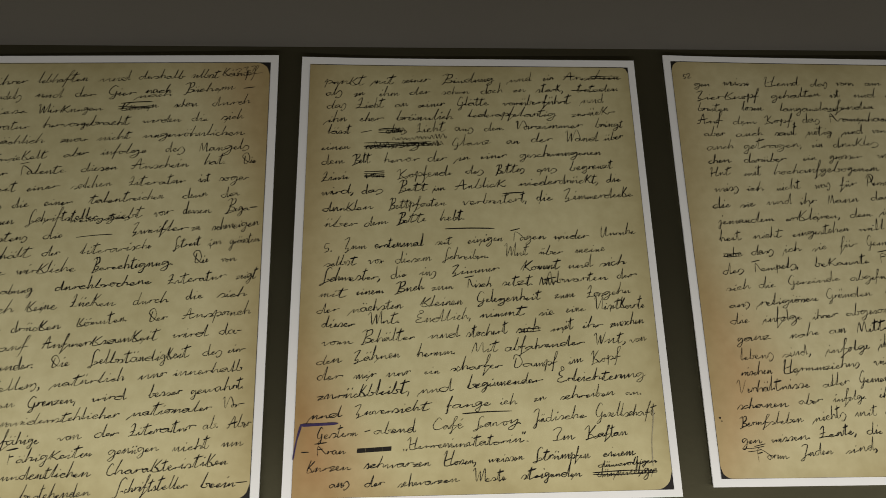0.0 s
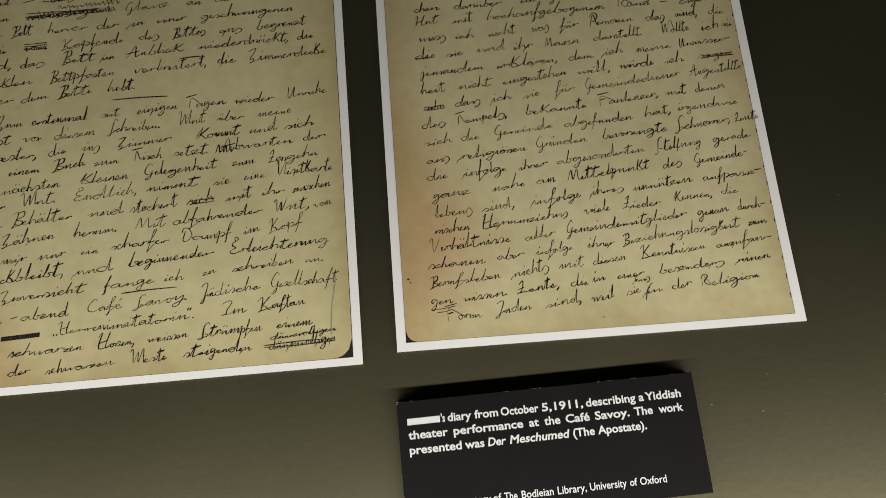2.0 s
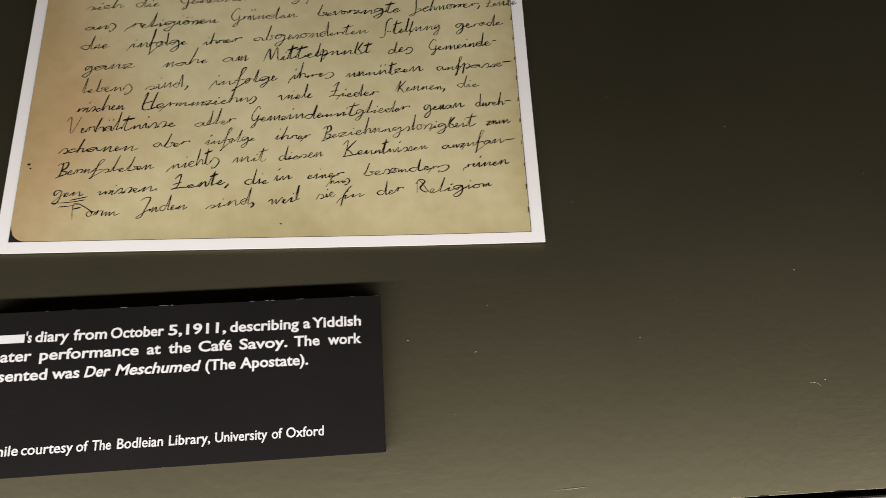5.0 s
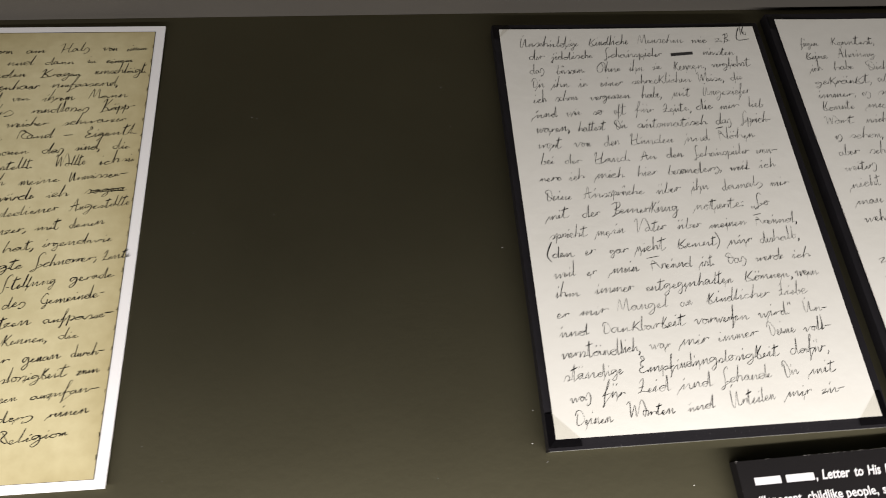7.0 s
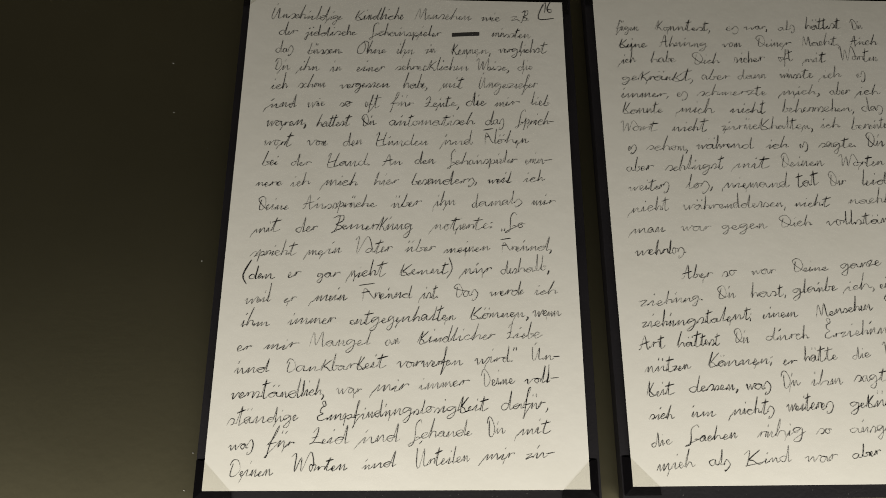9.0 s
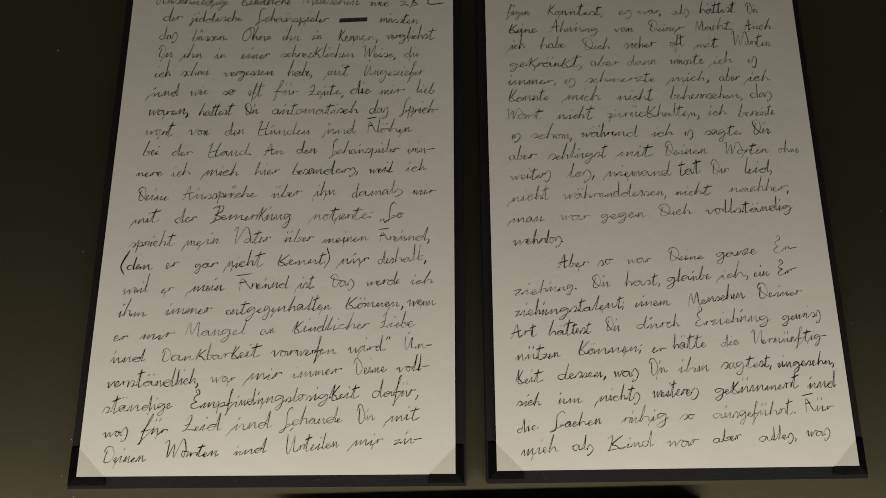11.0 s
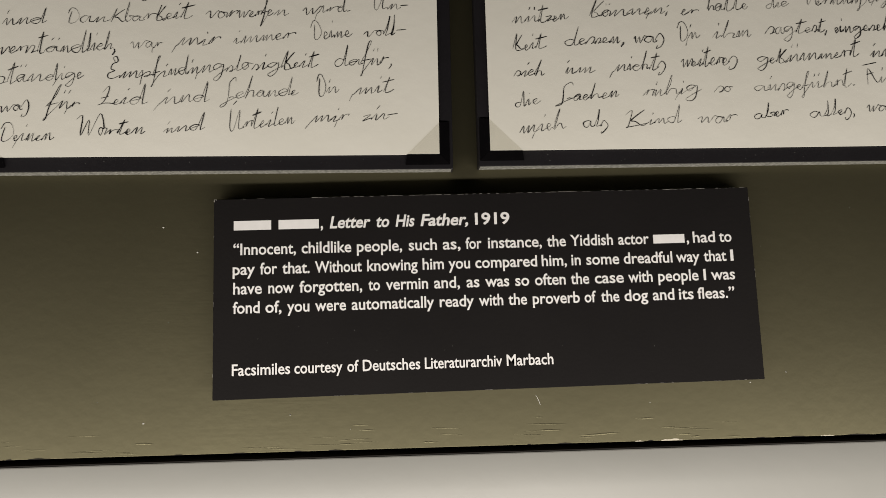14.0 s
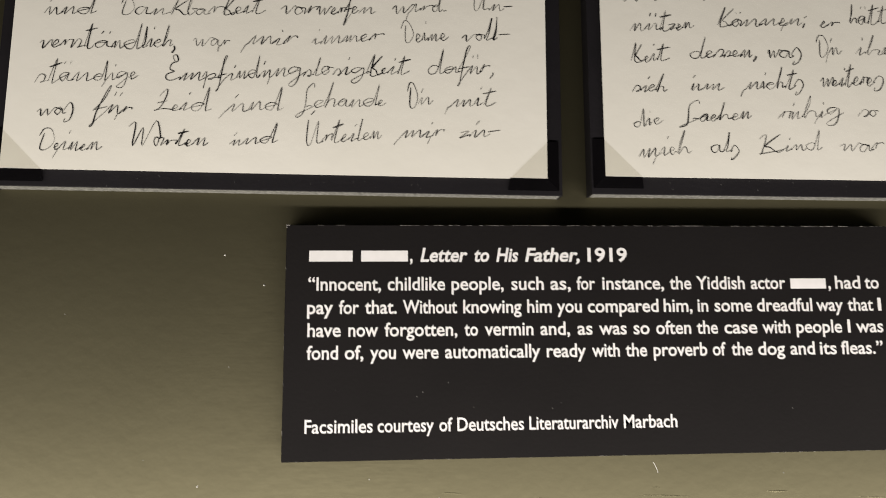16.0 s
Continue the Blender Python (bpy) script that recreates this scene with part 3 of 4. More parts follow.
PAGE_TWO = [
    ("punkt mit seiner Bindung und ein Anschein", "150-377 432-556 606-770 841-1161 1257-1391 1465-1531 1583-1938"),
    ("als zu ihm der schon doch zu stark, trotzdem", "153-245 324-383 471-586 650-769 843-1010 1081-1213 1274-1351 1417-1581 1664-1917"),
    ("das Licht an seiner Glätte vorüberführt und", "164-271 330-496 565-644 703-858 932-1123 1209-1621 1693-1823"),
    ("ihn eher bräunlich lederapfelartig zurück-", "167-278 355-487 570-905 988-1527 1623-1892"),
    ("lässt – das Licht aus dem Vorzimmer bringt", "173-303 371-429 512-627 691-858 917-1022 1091-1205 1279-1678 1759-1923"),
    ("einen massigen Glanz an der Wand über", "139-301 387-832 896-1126 1219-1295 1364-1490 1571-1767 1807-1919"),
    ("dem Bett hervor der in einer geschwungenen", "142-270 318-422 498-700 752-864 926-997 1063-1212 1295-1778"),
    ("Linie vom Kopfende des Bettes aus begrenzt", "143-302 391-504 576-896 974-1074 1148-1315 1389-1502 1581-1841"),
    ("wird, das Bett im Anblick niederdrückt, die", "150-332 379-491 585-747 788-851 909-1198 1276-1748 1797-1883"),
    ("dunklen Bettpfosten verbreitert, die Zimmerdecke", "158-441 531-855 950-1324 1377-1470 1533-1943"),
    ("über dem Bette hebt.", "172-346 392-522 577-745 820-962"),
    ("5. Zum erstenmal seit einigen Tagen wieder Unruhe", "176-221 284-406 454-724 794-882 970-1173 1216-1414 1467-1660 1737-1935"),
    ("selbst vor diesem Schreiben. Wut über meine", "180-354 418-503 569-765 839-1090 1179-1311 1375-1505 1581-1750"),
    ("Schwester, die ins Zimmer kommt und sich", "170-484 544-628 699-790 875-1138 1262-1480 1533-1670 1712-1861"),
    ("mit einem Buch zum Tisch setzt. Abwarten der", "158-300 359-503 563-723 769-884 945-1098 1159-1334 1386-1751 1804-1910"),
    ("der nächsten kleinen Gelegenheit zum Losgehn", "147-264 332-608 697-934 1008-1365 1447-1555 1623-1874"),
    ("dieser Wut. Endlich, nimmt sie eine Visitkarte", "174-349 427-593 672-980 1031-1273 1354-1436 1504-1611 1663-1944"),
    ("vom Behälter und stochert sich mit ihr zwischen", "179-337 385-667 746-909 953-1173 1223-1354 1415-1537 1588-1695 1742-1929"),
    ("den Zähnen herum. Mit abfahrender Wut, von", "157-283 344-594 682-891 976-1114 1154-1586 1647-1821 1842-1934"),
    ("der mir nur ein scharfer Dampf im Kopf", "159-285 355-466 523-648 719-803 861-1135 1195-1434 1494-1574 1620-1787"),
    ("zurückbleibt, und beginnender Erleichterung", "168-644 701-870 942-1343 1423-1905"),
    ("und Zuversicht fange ich zu schreiben an.", "134-292 357-744 836-1067 1119-1206 1300-1363 1442-1730 1790-1880"),
    ("Gestern - abend Café Savoy. Jüdische Gesellschaft", "172-375 415-449 458-673 758-920 981-1227 1289-1568 1617-1939"),
    ("– Frau ████ „Herrenimitatorin“. Im Kaftan", "97-134 158-317 378-553 613-1262 1382-1494 1556-1781"),
    ("kurzen schwarzen Hosen, weissen Strümpfen einem", "124-342 415-748 810-982 1042-1228 1285-1574 1641-1807"),
    ("aus der schwarzen Weste steigenden dünnwolligen", "240-336 416-513 586-891 966-1131 1210-1524 1606-1919"),
]
PAGE_THREE = [
    ("gen weisse Hemd das vorn am Hals von einem", "177-273 361-525 613-842 911-1022 1082-1194 1265-1363 1445-1602 1679-1760 1811-1921"),
    ("Zierknopf gehalten ist und dann in einem", "171-573 651-964 1028-1092 1178-1318 1382-1534 1606-1654 1708-1850"),
    ("breiten losen langauslaufenden Kragen umschlägt.", "175-368 451-586 691-1290 1370-1585 1661-1934"),
    ("Auf dem Kopf, das Frauenhaar umfassend,", "166-319 381-526 582-776 822-927 981-1372 1436-1794"),
    ("aber auch sonst nötig und von ihrem Mann", "194-323 390-559 638-770 839-996 1065-1189 1253-1338 1408-1568 1649-1848"),
    ("auch getragen, ein dunkles randloses Käpp-", "200-367 428-794 854-923 985-1268 1363-1656 1720-1901"),
    ("chen darüber ein grosser weicher schwarzer", "202-335 416-675 782-867 949-1145 1249-1459 1540-1859"),
    ("Hut mit hochaufgebogenem Rand – Eigentl.", "196-322 403-510 585-1239 1312-1494 1557-1599 1663-1929"),
    ("weiss ich nicht was für Personen das sind, die", "215-354 408-511 589-737 828-920 982-1084 1140-1389 1458-1562 1625-1752 1815-1900"),
    ("die sie und ihr Mann darstellt. Wollte ich sie", "188-296 356-445 515-666 716-817 888-1077 1153-1432 1536-1693 1756-1862 1872-1936"),
    ("jemandem erklären, dem ich meine Unwissen-", "210-541 615-947 1007-1140 1201-1303 1380-1572 1624-1913"),
    ("heit nicht eingestehen will, würde ich sagen", "202-329 398-575 638-984 1045-1228 1279-1463 1525-1628 1711-1910"),
    ("sehn dass ich sie für Gemeindediener Angestellte", "214-327 373-506 575-673 743-832 912-1012 1072-1591 1649-1944"),
    ("des Tempels, bekannte Faulenzer, mit denen", "193-313 370-643 741-1068 1124-1461 1501-1614 1665-1830"),
    ("sich die Gemeinde abgefunden hat, irgendwie", "199-343 390-487 564-876 935-1303 1363-1514 1555-1881"),
    ("aus religiösen Gründen bevorzugte Schnorrer, Leute", "206-321 379-722 775-1047 1126-1477 1528-1824 1845-1979"),
    ("die infolge ihrer abgesonderten Stellung gerade", "199-307 393-608 677-821 875-1340 1399-1647 1712-1912"),
    ("ganz nahe am Mittelpunkt des Gemeinde-", "223-412 526-698 756-853 921-1348 1422-1522 1592-1884"),
    ("lebens sind, infolge ihres unnützen aufpasse-", "225-412 465-630 725-975 1033-1198 1253-1563 1622-1938"),
    ("rischen Herumziehns viele Lieder kennen, die", "218-394 456-895 981-1116 1180-1375 1447-1654 1704-1793"),
    ("Verhältnisse aller Gemeindemitglieder genau durch-", "192-591 666-817 873-1499 1563-1725 1774-1923"),
    ("schauen aber infolge ihrer Beziehungslosigkeit zum", "176-451 516-646 711-899 974-1107 1155-1765 1814-1909"),
    ("Berufsleben nichts mit diesen Kenntnissen anzufan-", "175-525 589-765 821-943 990-1160 1235-1571 1629-1922"),
    ("gen wissen. Leute, die in einer besonders reinen", "175-280 337-552 598-809 865-954 980-1042 1098-1239 1315-1649 1721-1891"),
    ("Form Juden sind, weil sie in der Religion", "236-412 484-660 733-908 963-1075 1140-1211 1233-1318 1371-1469 1516-1817"),
]
LETTER_ONE = [
    ("Unschuldige kindliche Menschen wie z.B.", 0.97),
    ("der jiddische Schauspieler ████ mussten", "156-243 289-544 618-969 1031-1171 1231-1426"),
    ("das büssen. Ohne ihn zu kennen, verglichst", "147-231 303-482 547-696 749-837 898-948 1022-1227 1268-1509"),
    ("Du ihn in einer schrecklichen Weise, die", "148-220 269-363 423-479 549-686 745-1109 1148-1317 1358-1435"),
    ("ich schon vergessen habe, mit Ungeziefer", "138-216 269-404 475-716 781-906 978-1081 1162-1452"),
    ("und wie so oft für Leute, die mir lieb", "131-264 321-406 478-538 601-669 726-835 890-1064 1099-1197 1240-1357 1418-1510"),
    ("waren, hattest Du automatisch das Sprich-", "132-324 369-528 592-656 721-1136 1189-1282 1348-1530"),
    ("wort von den Hunden und Flöhen", "126-255 331-427 501-594 656-910 985-1126 1175-1398"),
    ("bei der Hand. An den Schauspieler erin-", "123-201 263-354 426-640 695-788 847-943 1013-1335 1381-1515"),
    ("nere ich mich hier besonders, weil ich", "109-230 269-358 423-579 653-770 832-1147 1195-1307 1369-1467"),
    ("Deine Aussprüche über ihn damals mir", "127-267 332-671 741-878 948-1043 1117-1353 1405-1511"),
    ("mit der Bemerkung notierte: „So", "116-230 304-401 470-841 936-1221 1259-1364"),
    ("spricht mein Vater über meinen Freund,", "111-312 367-517 574-745 807-944 989-1200 1244-1491"),
    ("(den er gar nicht kennt) nur deshalb,", "87-222 285-340 416-515 560-722 782-1027 1073-1202 1246-1474"),
    ("weil er mein Freund ist. Das werde ich", "105-219 273-326 406-550 601-843 888-965 1042-1139 1196-1350 1399-1502"),
    ("ihm immer entgegenhalten können, wenn", "98-215 301-502 569-1037 1101-1369 1390-1514"),
    ("er mir Mangel an kindlicher Liebe", "87-144 206-346 401-665 729-796 868-1209 1263-1421"),
    ("und Dankbarkeit vorwerfen wird.“ Un-", "87-231 308-731 784-1069 1123-1313 1376-1502"),
    ("verständlich, war mir immer Deine voll-", "81-476 526-632 690-831 880-1093 1160-1297 1339-1494"),
    ("ständige Empfindungslosigkeit dafür,", "75-369 446-1174 1232-1440"),
    ("was für Leid und Schande Du mit", "90-191 248-353 422-582 636-796 851-1107 1181-1248 1309-1441"),
    ("Deinen Worten und Urteilen mir zu-", "100-276 353-582 650-784 869-1097 1155-1281 1335-1463"),
]
LETTER_TWO = [
    ("fügen konntest, es war, als hättest Du", "108-227 313-608 684-753 790-913 969-1055 1112-1304 1370-1428"),
    ("keine Ahnung von Deiner Macht. Auch", "111-259 327-578 657-756 844-1020 1087-1285 1341-1484"),
    ("ich habe Dich sicher oft mit Worten", "117-193 269-402 493-631 706-867 944-1021 1077-1192 1269-1470"),
    ("gekränkt, aber dann wusste ich es", "114-483 525-669 714-861 936-1110 1153-1258 1336-1385"),
    ("immer, es schmerzte mich, aber ich", "101-345 388-438 494-850 926-1127 1179-1285 1328-1440"),
    ("konnte mich nicht beherrschen, das", "99-304 388-561 649-829 915-1293 1332-1438"),
    ("Wort nicht zurückhalten, ich bereute", "86-263 343-517 596-1060 1099-1199 1254-1447"),
    ("es schon, während ich es sagte. Du", "111-149 206-412 458-737 805-915 977-1016 1070-1265 1320-1409"),
    ("aber schlugst mit Deinen Worten ohne", "94-223 288-573 635-799 868-1078 1159-1385 1438-1545"),
    ("weiters los, niemand tat Dir leid,", "96-292 372-511 569-885 928-1035 1094-1174 1251-1398"),
    ("nicht währenddessen, nicht nachher,", "97-281 349-857 901-1071 1166-1469"),
    ("man war gegen Dich vollständig", "93-251 330-471 529-743 812-968 1041-1469"),
    ("wehrlos.", "100-346"),
    ("Aber so war Deine ganze Er-", "306-449 497-569 636-752 838-1007 1069-1272 1348-1471"),
    ("ziehung. Du hast, glaube ich, ein Er-", "99-395 467-546 618-788 819-1036 1075-1215 1242-1315 1356-1456"),
    ("ziehungstalent; einem Menschen Deiner", "97-612 660-821 915-1184 1253-1455"),
    ("Art hättest Du durch Erziehung gewiss", "78-192 248-443 514-581 655-860 935-1292 1351-1535"),
    ("nützen können; er hätte die Vernünftig-", "93-298 376-681 720-782 822-977 1046-1136 1193-1556"),
    ("keit dessen, was Du ihm sagtest, eingesehn,", "93-211 282-502 540-649 711-786 837-978 1038-1276 1304-1570"),
    ("sich um nichts weiteres gekümmert und", "94-200 279-380 462-647 710-917 995-1386 1430-1562"),
    ("die Sachen ruhig so ausgeführt. Für", "92-186 250-470 564-771 828-893 975-1367 1393-1534"),
    ("mich als Kind war aber alles, was", "106-267 335-420 485-693 760-898 971-1096 1174-1351 1396-1501"),
]

W, H = 0.2055, 0.2548
lift1 = curl(W, H, tr=0.0010, br=0.0006, wave=0.0008)
page1 = diary_page("tan handwritten notebook page facsimile with rounded dark corners", -0.4359, -0.0068, W, H - 0.0014, TAN_PLAIN, (0.0045, 0.004, W - 0.0045, H - 0.0065), (0, 0.007, 0.008, 0), lift1, 0.8)
ink1 = lambda x, y: lift1(x, y) + 0.00132
write_page(page1, PAGE_ONE, [(1, 0.2325, 0.2395), (7, 0.175, 0.1835), (13, 0.117, 0.1265), (19, 0.0555, 0.0665), (25, 0.005, 0.0105)],
           (0.012, 0.013), 0.1965, 0.0022, 0.13, 0.00031, DIARYINK, ink1, 11,
           rules=[(0.1010, 0.1405, 0.1200, 0.1420), (0.1165, 0.2215, 0.1340, 0.2225)], strikes=[(3, 0.58, 0.69, 2)])

small_word(page1, "page_number", ink1, 18, "237", (0.1812, 0.2402), (0.1925, 0.2420), 0.0013, 0.00026, 0.1)
small_word(page1, "inserted_word", ink1, 19, "nach", (0.1255, 0.2246), (0.1446, 0.2264), 0.0014, 0.00032)
small_word(page1, "inserted_word", ink1, 20, "wenigstens", (0.0958, 0.1488), (0.1277, 0.1514), 0.0014, 0.00030)

lift2 = curl(W, H, tl=0.0010, tr=0.0008, bl=0.0004, wave=0.0007)
page2 = diary_page("tan handwritten notebook page facsimile with browned lower corner", -0.2204, -0.0043, W - 0.0012, H - 0.0016, TAN_LEFT, (0.0058, 0.0036, W - 0.0055, H - 0.0067), (0, 0.009, 0.004, 0), lift2, 0.1, 0.0009)
ink2 = lambda x, y: lift2(x, y) + 0.00132
write_page(page2, PAGE_TWO, [(1, 0.235, 0.240), (5, 0.202, 0.208), (11, 0.145, 0.155), (12, 0.131, 0.140), (17, 0.088, 0.098), (22, 0.042, 0.052), (23, 0.032, 0.041), (26, 0.008, 0.0115)],
           (0.0150, 0.0165), 0.193, 0.0022, 0.13, 0.00032, DIARYINK, ink2, 12,
           rules=[(0.085, 0.1440, 0.113, 0.1442), (0.092, 0.0430, 0.118, 0.0440), (0.1185, 0.1650, 0.1310, 0.1658)],
           strikes=[(1, 0.9, 1.0, 2), (2, 0.84, 0.95, 1), (5, 0.17, 0.25, 3), (6, 0.14, 0.36, 3), (8, 0.146, 0.215, 4), (18, 0.605, 0.675, 2), (26, 0.8, 1.0, 2)], indents=[(26, 0.012), (24, -0.006)])
pen = Pen(random.Random(5), ink2)
pen.stroke([(0.0058, 0.022), (0.0072, 0.031), (0.0092, 0.0388)], 0.0016)
pen.stroke([(0.0088, 0.0388), (0.018, 0.0390), (0.028, 0.0394)], 0.0017)
scrawl = random.Random(10)
for x0, x1, y0, high in ((0.040, 0.085, 0.1935, 0.0042), (0.055, 0.087, 0.1985, 0.0032), (0.0515, 0.0625, 0.2030, 0.0045)):
    n = int((x1 - x0) / 0.0011)
    single_stroke(page2, "scribbled_out_word", ink2, 9, [(x0 + (x1 - x0) * k / n + scrawl.uniform(-0.0004, 0.0004), y0 + 0.045 * (x1 - x0) * k / n
                                                          + (high if k % 2 else 0.0) * scrawl.uniform(0.3, 1.0)) for k in range(n + 1)], 0.0003, DIARYINK)
blot = random.Random(14)
single_stroke(page2, "ink_blot", ink2, 14, [(0.1372 + 0.0085 * k / 9 + blot.uniform(-0.0006, 0.0006), 0.1112 + (0.0048 if k % 2 else 0.0) * blot.uniform(0.5, 1.0)) for k in range(10)],
              0.0004, DIARYINK)
small_word(page2, "inserted_word", ink2, 15, "dünnwolligen", (0.1610, 0.0152), (0.1921, 0.0170), 0.0014, 0.00030)
pencil = Pen(random.Random(16), ink2)
pencil.stroke([(0.1936, 0.0433), (0.1922, 0.0350), (0.1908, 0.0265), (0.1902, 0.0150)], 0.00045)
pencil.done("pencil_line", PENCIL, page2, "faint grey pencil line in the margin")
pen.done("crayon_bracket", BLUEINK, page2, "violet crayon corner mark")

W3 = 0.2010
lift3 = curl(W3, H, tl=0.0006, tr=0.0012, br=0.0010, wave=0.0009)
page3 = diary_page("tan handwritten notebook page facsimile with a ragged edge", 0.0004, 0.0002, W3, H - 0.0012, TAN_RIGHT, (0.0045, 0.0040, W3 - 0.0050, H - 0.0055), (0.006, 0, 0, 0.006), lift3, -0.5)
ink3 = lambda x, y: lift3(x, y) + 0.00132
write_page(page3, PAGE_THREE, [(1, 0.2322, 0.2360), (8, 0.1722, 0.1800), (13, 0.1222, 0.1370), (19, 0.0642, 0.0780), (25, 0.0122, 0.0240)],
           (0.0170, 0.0238), 0.1932, 0.0022, 0.13, 0.00030, DIARYINK, ink3, 13, strikes=[(13, 0.0, 0.06, 2), (12, 0.9, 1.0, 2), (10, 0.0, 0.05, 1), (23, 0.48, 0.52, 1)])
pen = Pen(random.Random(6), ink3)
rag = random.Random(8)
for k in range(24):
    yy = 0.012 + k * 0.0098
    pen.stroke([(W3 - 0.0058, yy), (W3 - 0.0053 - rag.uniform(0, 0.0004), yy + 0.0008), (W3 - 0.0056, yy + rag.uniform(0.0012, 0.0024))], 0.0004)
small_word(page3, "page_number", ink3, 17, "52", (0.0112, 0.2372), (0.0162, 0.2380), 0.0013, 0.00028, 0.1)
small_word(page3, "inserted_word", ink3, 21, "uns", (0.1187, 0.0250), (0.1262, 0.0260), 0.0014, 0.00030)
single_stroke(page3, "insertion_stroke", ink3, 22, [(0.1276, 0.0246), (0.1248, 0.0212), (0.1233, 0.0160)], 0.00030, DIARYINK)
for x, y, r in ((0.0075, 0.0343, 0.0005), (0.0083, 0.0327, 0.0003), (0.1010, 0.0092, 0.0003)):
    single_stroke(page3, "ink_dot", ink3, 23, [(x - r, y), (x, y + r * 0.4), (x + r, y)], r * 1.6, DIARYINK)
single_stroke(page3, "underline", ink3, 24, [(0.0176, 0.0187), (0.0240, 0.0190), (0.0294, 0.0199)], 0.00036, DIARYINK)
single_stroke(page3, "underline", ink3, 25, [(0.0204, 0.0172), (0.0240, 0.0175), (0.0275, 0.0182)], 0.00036, DIARYINK)
pen.done("torn_edge_marks", DIARYINK, page3, "small dark marks along the torn edge")


# ---------------------------------------------------------------- the mounted letter pages
MZ = 0.006  # thickness of the mount boards


def mount_board(x0, y0, x1, y1, label, rz=0.0):
    m = thing("mount_board", label, "mount board", x0, y0, Z, "black mounts of the letter pages", rz=rz)
    w, h = x1 - x0, y1 - y0
    part("foam_core", box_bm(0.0005, 0.0002, 0.0, w - 0.0005, h - 0.0002, MZ - 0.0007), CORE, m, "grey fibrous cut edge")
    # black strips put the shade of the left and right sides into colour
    for side in (0.0, w - 0.0005):
        part("edge_strip", box_bm(side, 0.0, 0.0, side + 0.0005, h, MZ - 0.0007), BOARD, m, "black strip painting the shade of the side edge")
    part("black_face", box_bm(0, 0, MZ - 0.0007, w, h, MZ, 0.0001, 1), BOARD, m, "black card face")
    return m


def photo_corner(mount, px, py, sx, sy, leg):
    """A clear film triangle folded over one corner of the sheet, with its flaps on the board."""
    z = MZ + 0.0010
    o = 0.0036
    tri = [(px + sx * leg, py), (px, py + sy * leg), (px - sx * o, py + sy * leg * 1.05), (px - sx * o, py - sy * o), (px + sx * leg * 1.05, py - sy * o)]
    turn = (lambda f: tuple(reversed(f))) if sx * sy < 0 else (lambda f: f)
    window = [(px + sx * leg, py, z), (px, py + sy * leg, z), (px, py, z)]
    corner = mesh_part("photo_corner", window, [turn((0, 1, 2))], FILM, mount, "clear film photo corner")
    verts = [(x, y, z - 0.0001 if i in (0, 1) else MZ + 0.0003) for i, (x, y) in enumerate(tri)] + [(px, py, z - 0.0001)]
    mesh_part("flap", verts, [turn((1, 2, 3, 5)), turn((0, 5, 3, 4))], FLAP, corner, "dark glossy flap stuck to the board")
    return corner


def letter_page(x, y, w, h, label, height, rz=0.0):
    p = thing("letter_page", label, "page", x, y, Z + MZ, "facsimile letter pages", rz=rz)
    sheet_part("paper_sheet", 0, 0, w, h, height, 0.0006, LETTER, p, thick=0.0004)
    return p


LX, LY, LW, LH = 0.3997, 0.0048, 0.1606, 0.2385
mount1 = mount_board(0.3960, -0.0002, 0.5650, 0.2475, "black mount board with grey cut edge under a letter page")
liftA = curl(LW, LH, tl=0.0004, tr=0.0008, wave=0.0004)
letter1 = letter_page(LX, LY, LW, LH, "white handwritten letter page facsimile on a black mount", liftA)
write_page(letter1, LETTER_ONE, [(1, 0.2247, 0.2273), (5, 0.1851, 0.1884), (10, 0.1332, 0.1377), (13, 0.0997, 0.1043), (16, 0.0672, 0.0733), (19, 0.0367, 0.0439), (22, 0.0057, 0.0129)],
           (0.0121, 0.0095), 0.1473, 0.00242, 0.10, 0.00020, INK, lambda x, y: liftA(x, y) + 0.00075, 21)
pen = Pen(random.Random(4), lambda x, y: liftA(x, y) + 0.00075)
pen.line("16", (0.1498, 0.2319), (0.1549, 0.2325), 0.0030, 0.15, 0.00035)
pen.stroke([(0.1508, 0.2375), (0.1478, 0.2283), (0.1559, 0.2287)], 0.00045)
pen.done("page_mark", INK, letter1)
for px, py, sx, sy in ((0, 0, 1, 1), (1, 0, -1, 1), (0, 1, 1, -1), (1, 1, -1, -1)):
    photo_corner(mount1, LX - 0.3960 + px * LW, LY + 0.0002 + py * LH, sx, sy, 0.0115 if py == 0 else 0.006)

L2X, L2Y, L2W, L2H = 0.5783, 0.0060, 0.1622, 0.2430
mount2 = mount_board(0.5742, 0.0006, 0.7442, 0.2545, "black mount board with grey cut edge beside another mount", 0.35)
liftB = curl(L2W, L2H, tl=0.0008, tr=0.0004, wave=0.0004)
letter2 = letter_page(L2X, L2Y, L2W, L2H, "white handwritten letter page facsimile with an indented paragraph", liftB, 0.35)
write_page(letter2, LETTER_TWO, [(1, 0.2208, 0.2257), (7, 0.1644, 0.1679), (10, 0.1330, 0.1384), (13, 0.1007, 0.1086), (14, 0.0874, 0.0980), (18, 0.0473, 0.0555), (22, 0.0062, 0.0128)],
           (0.0099, 0.0099), 0.1499, 0.00242, 0.10, 0.00020, INK, lambda x, y: liftB(x, y) + 0.00075, 22, indents=[(14, 0.0217)])
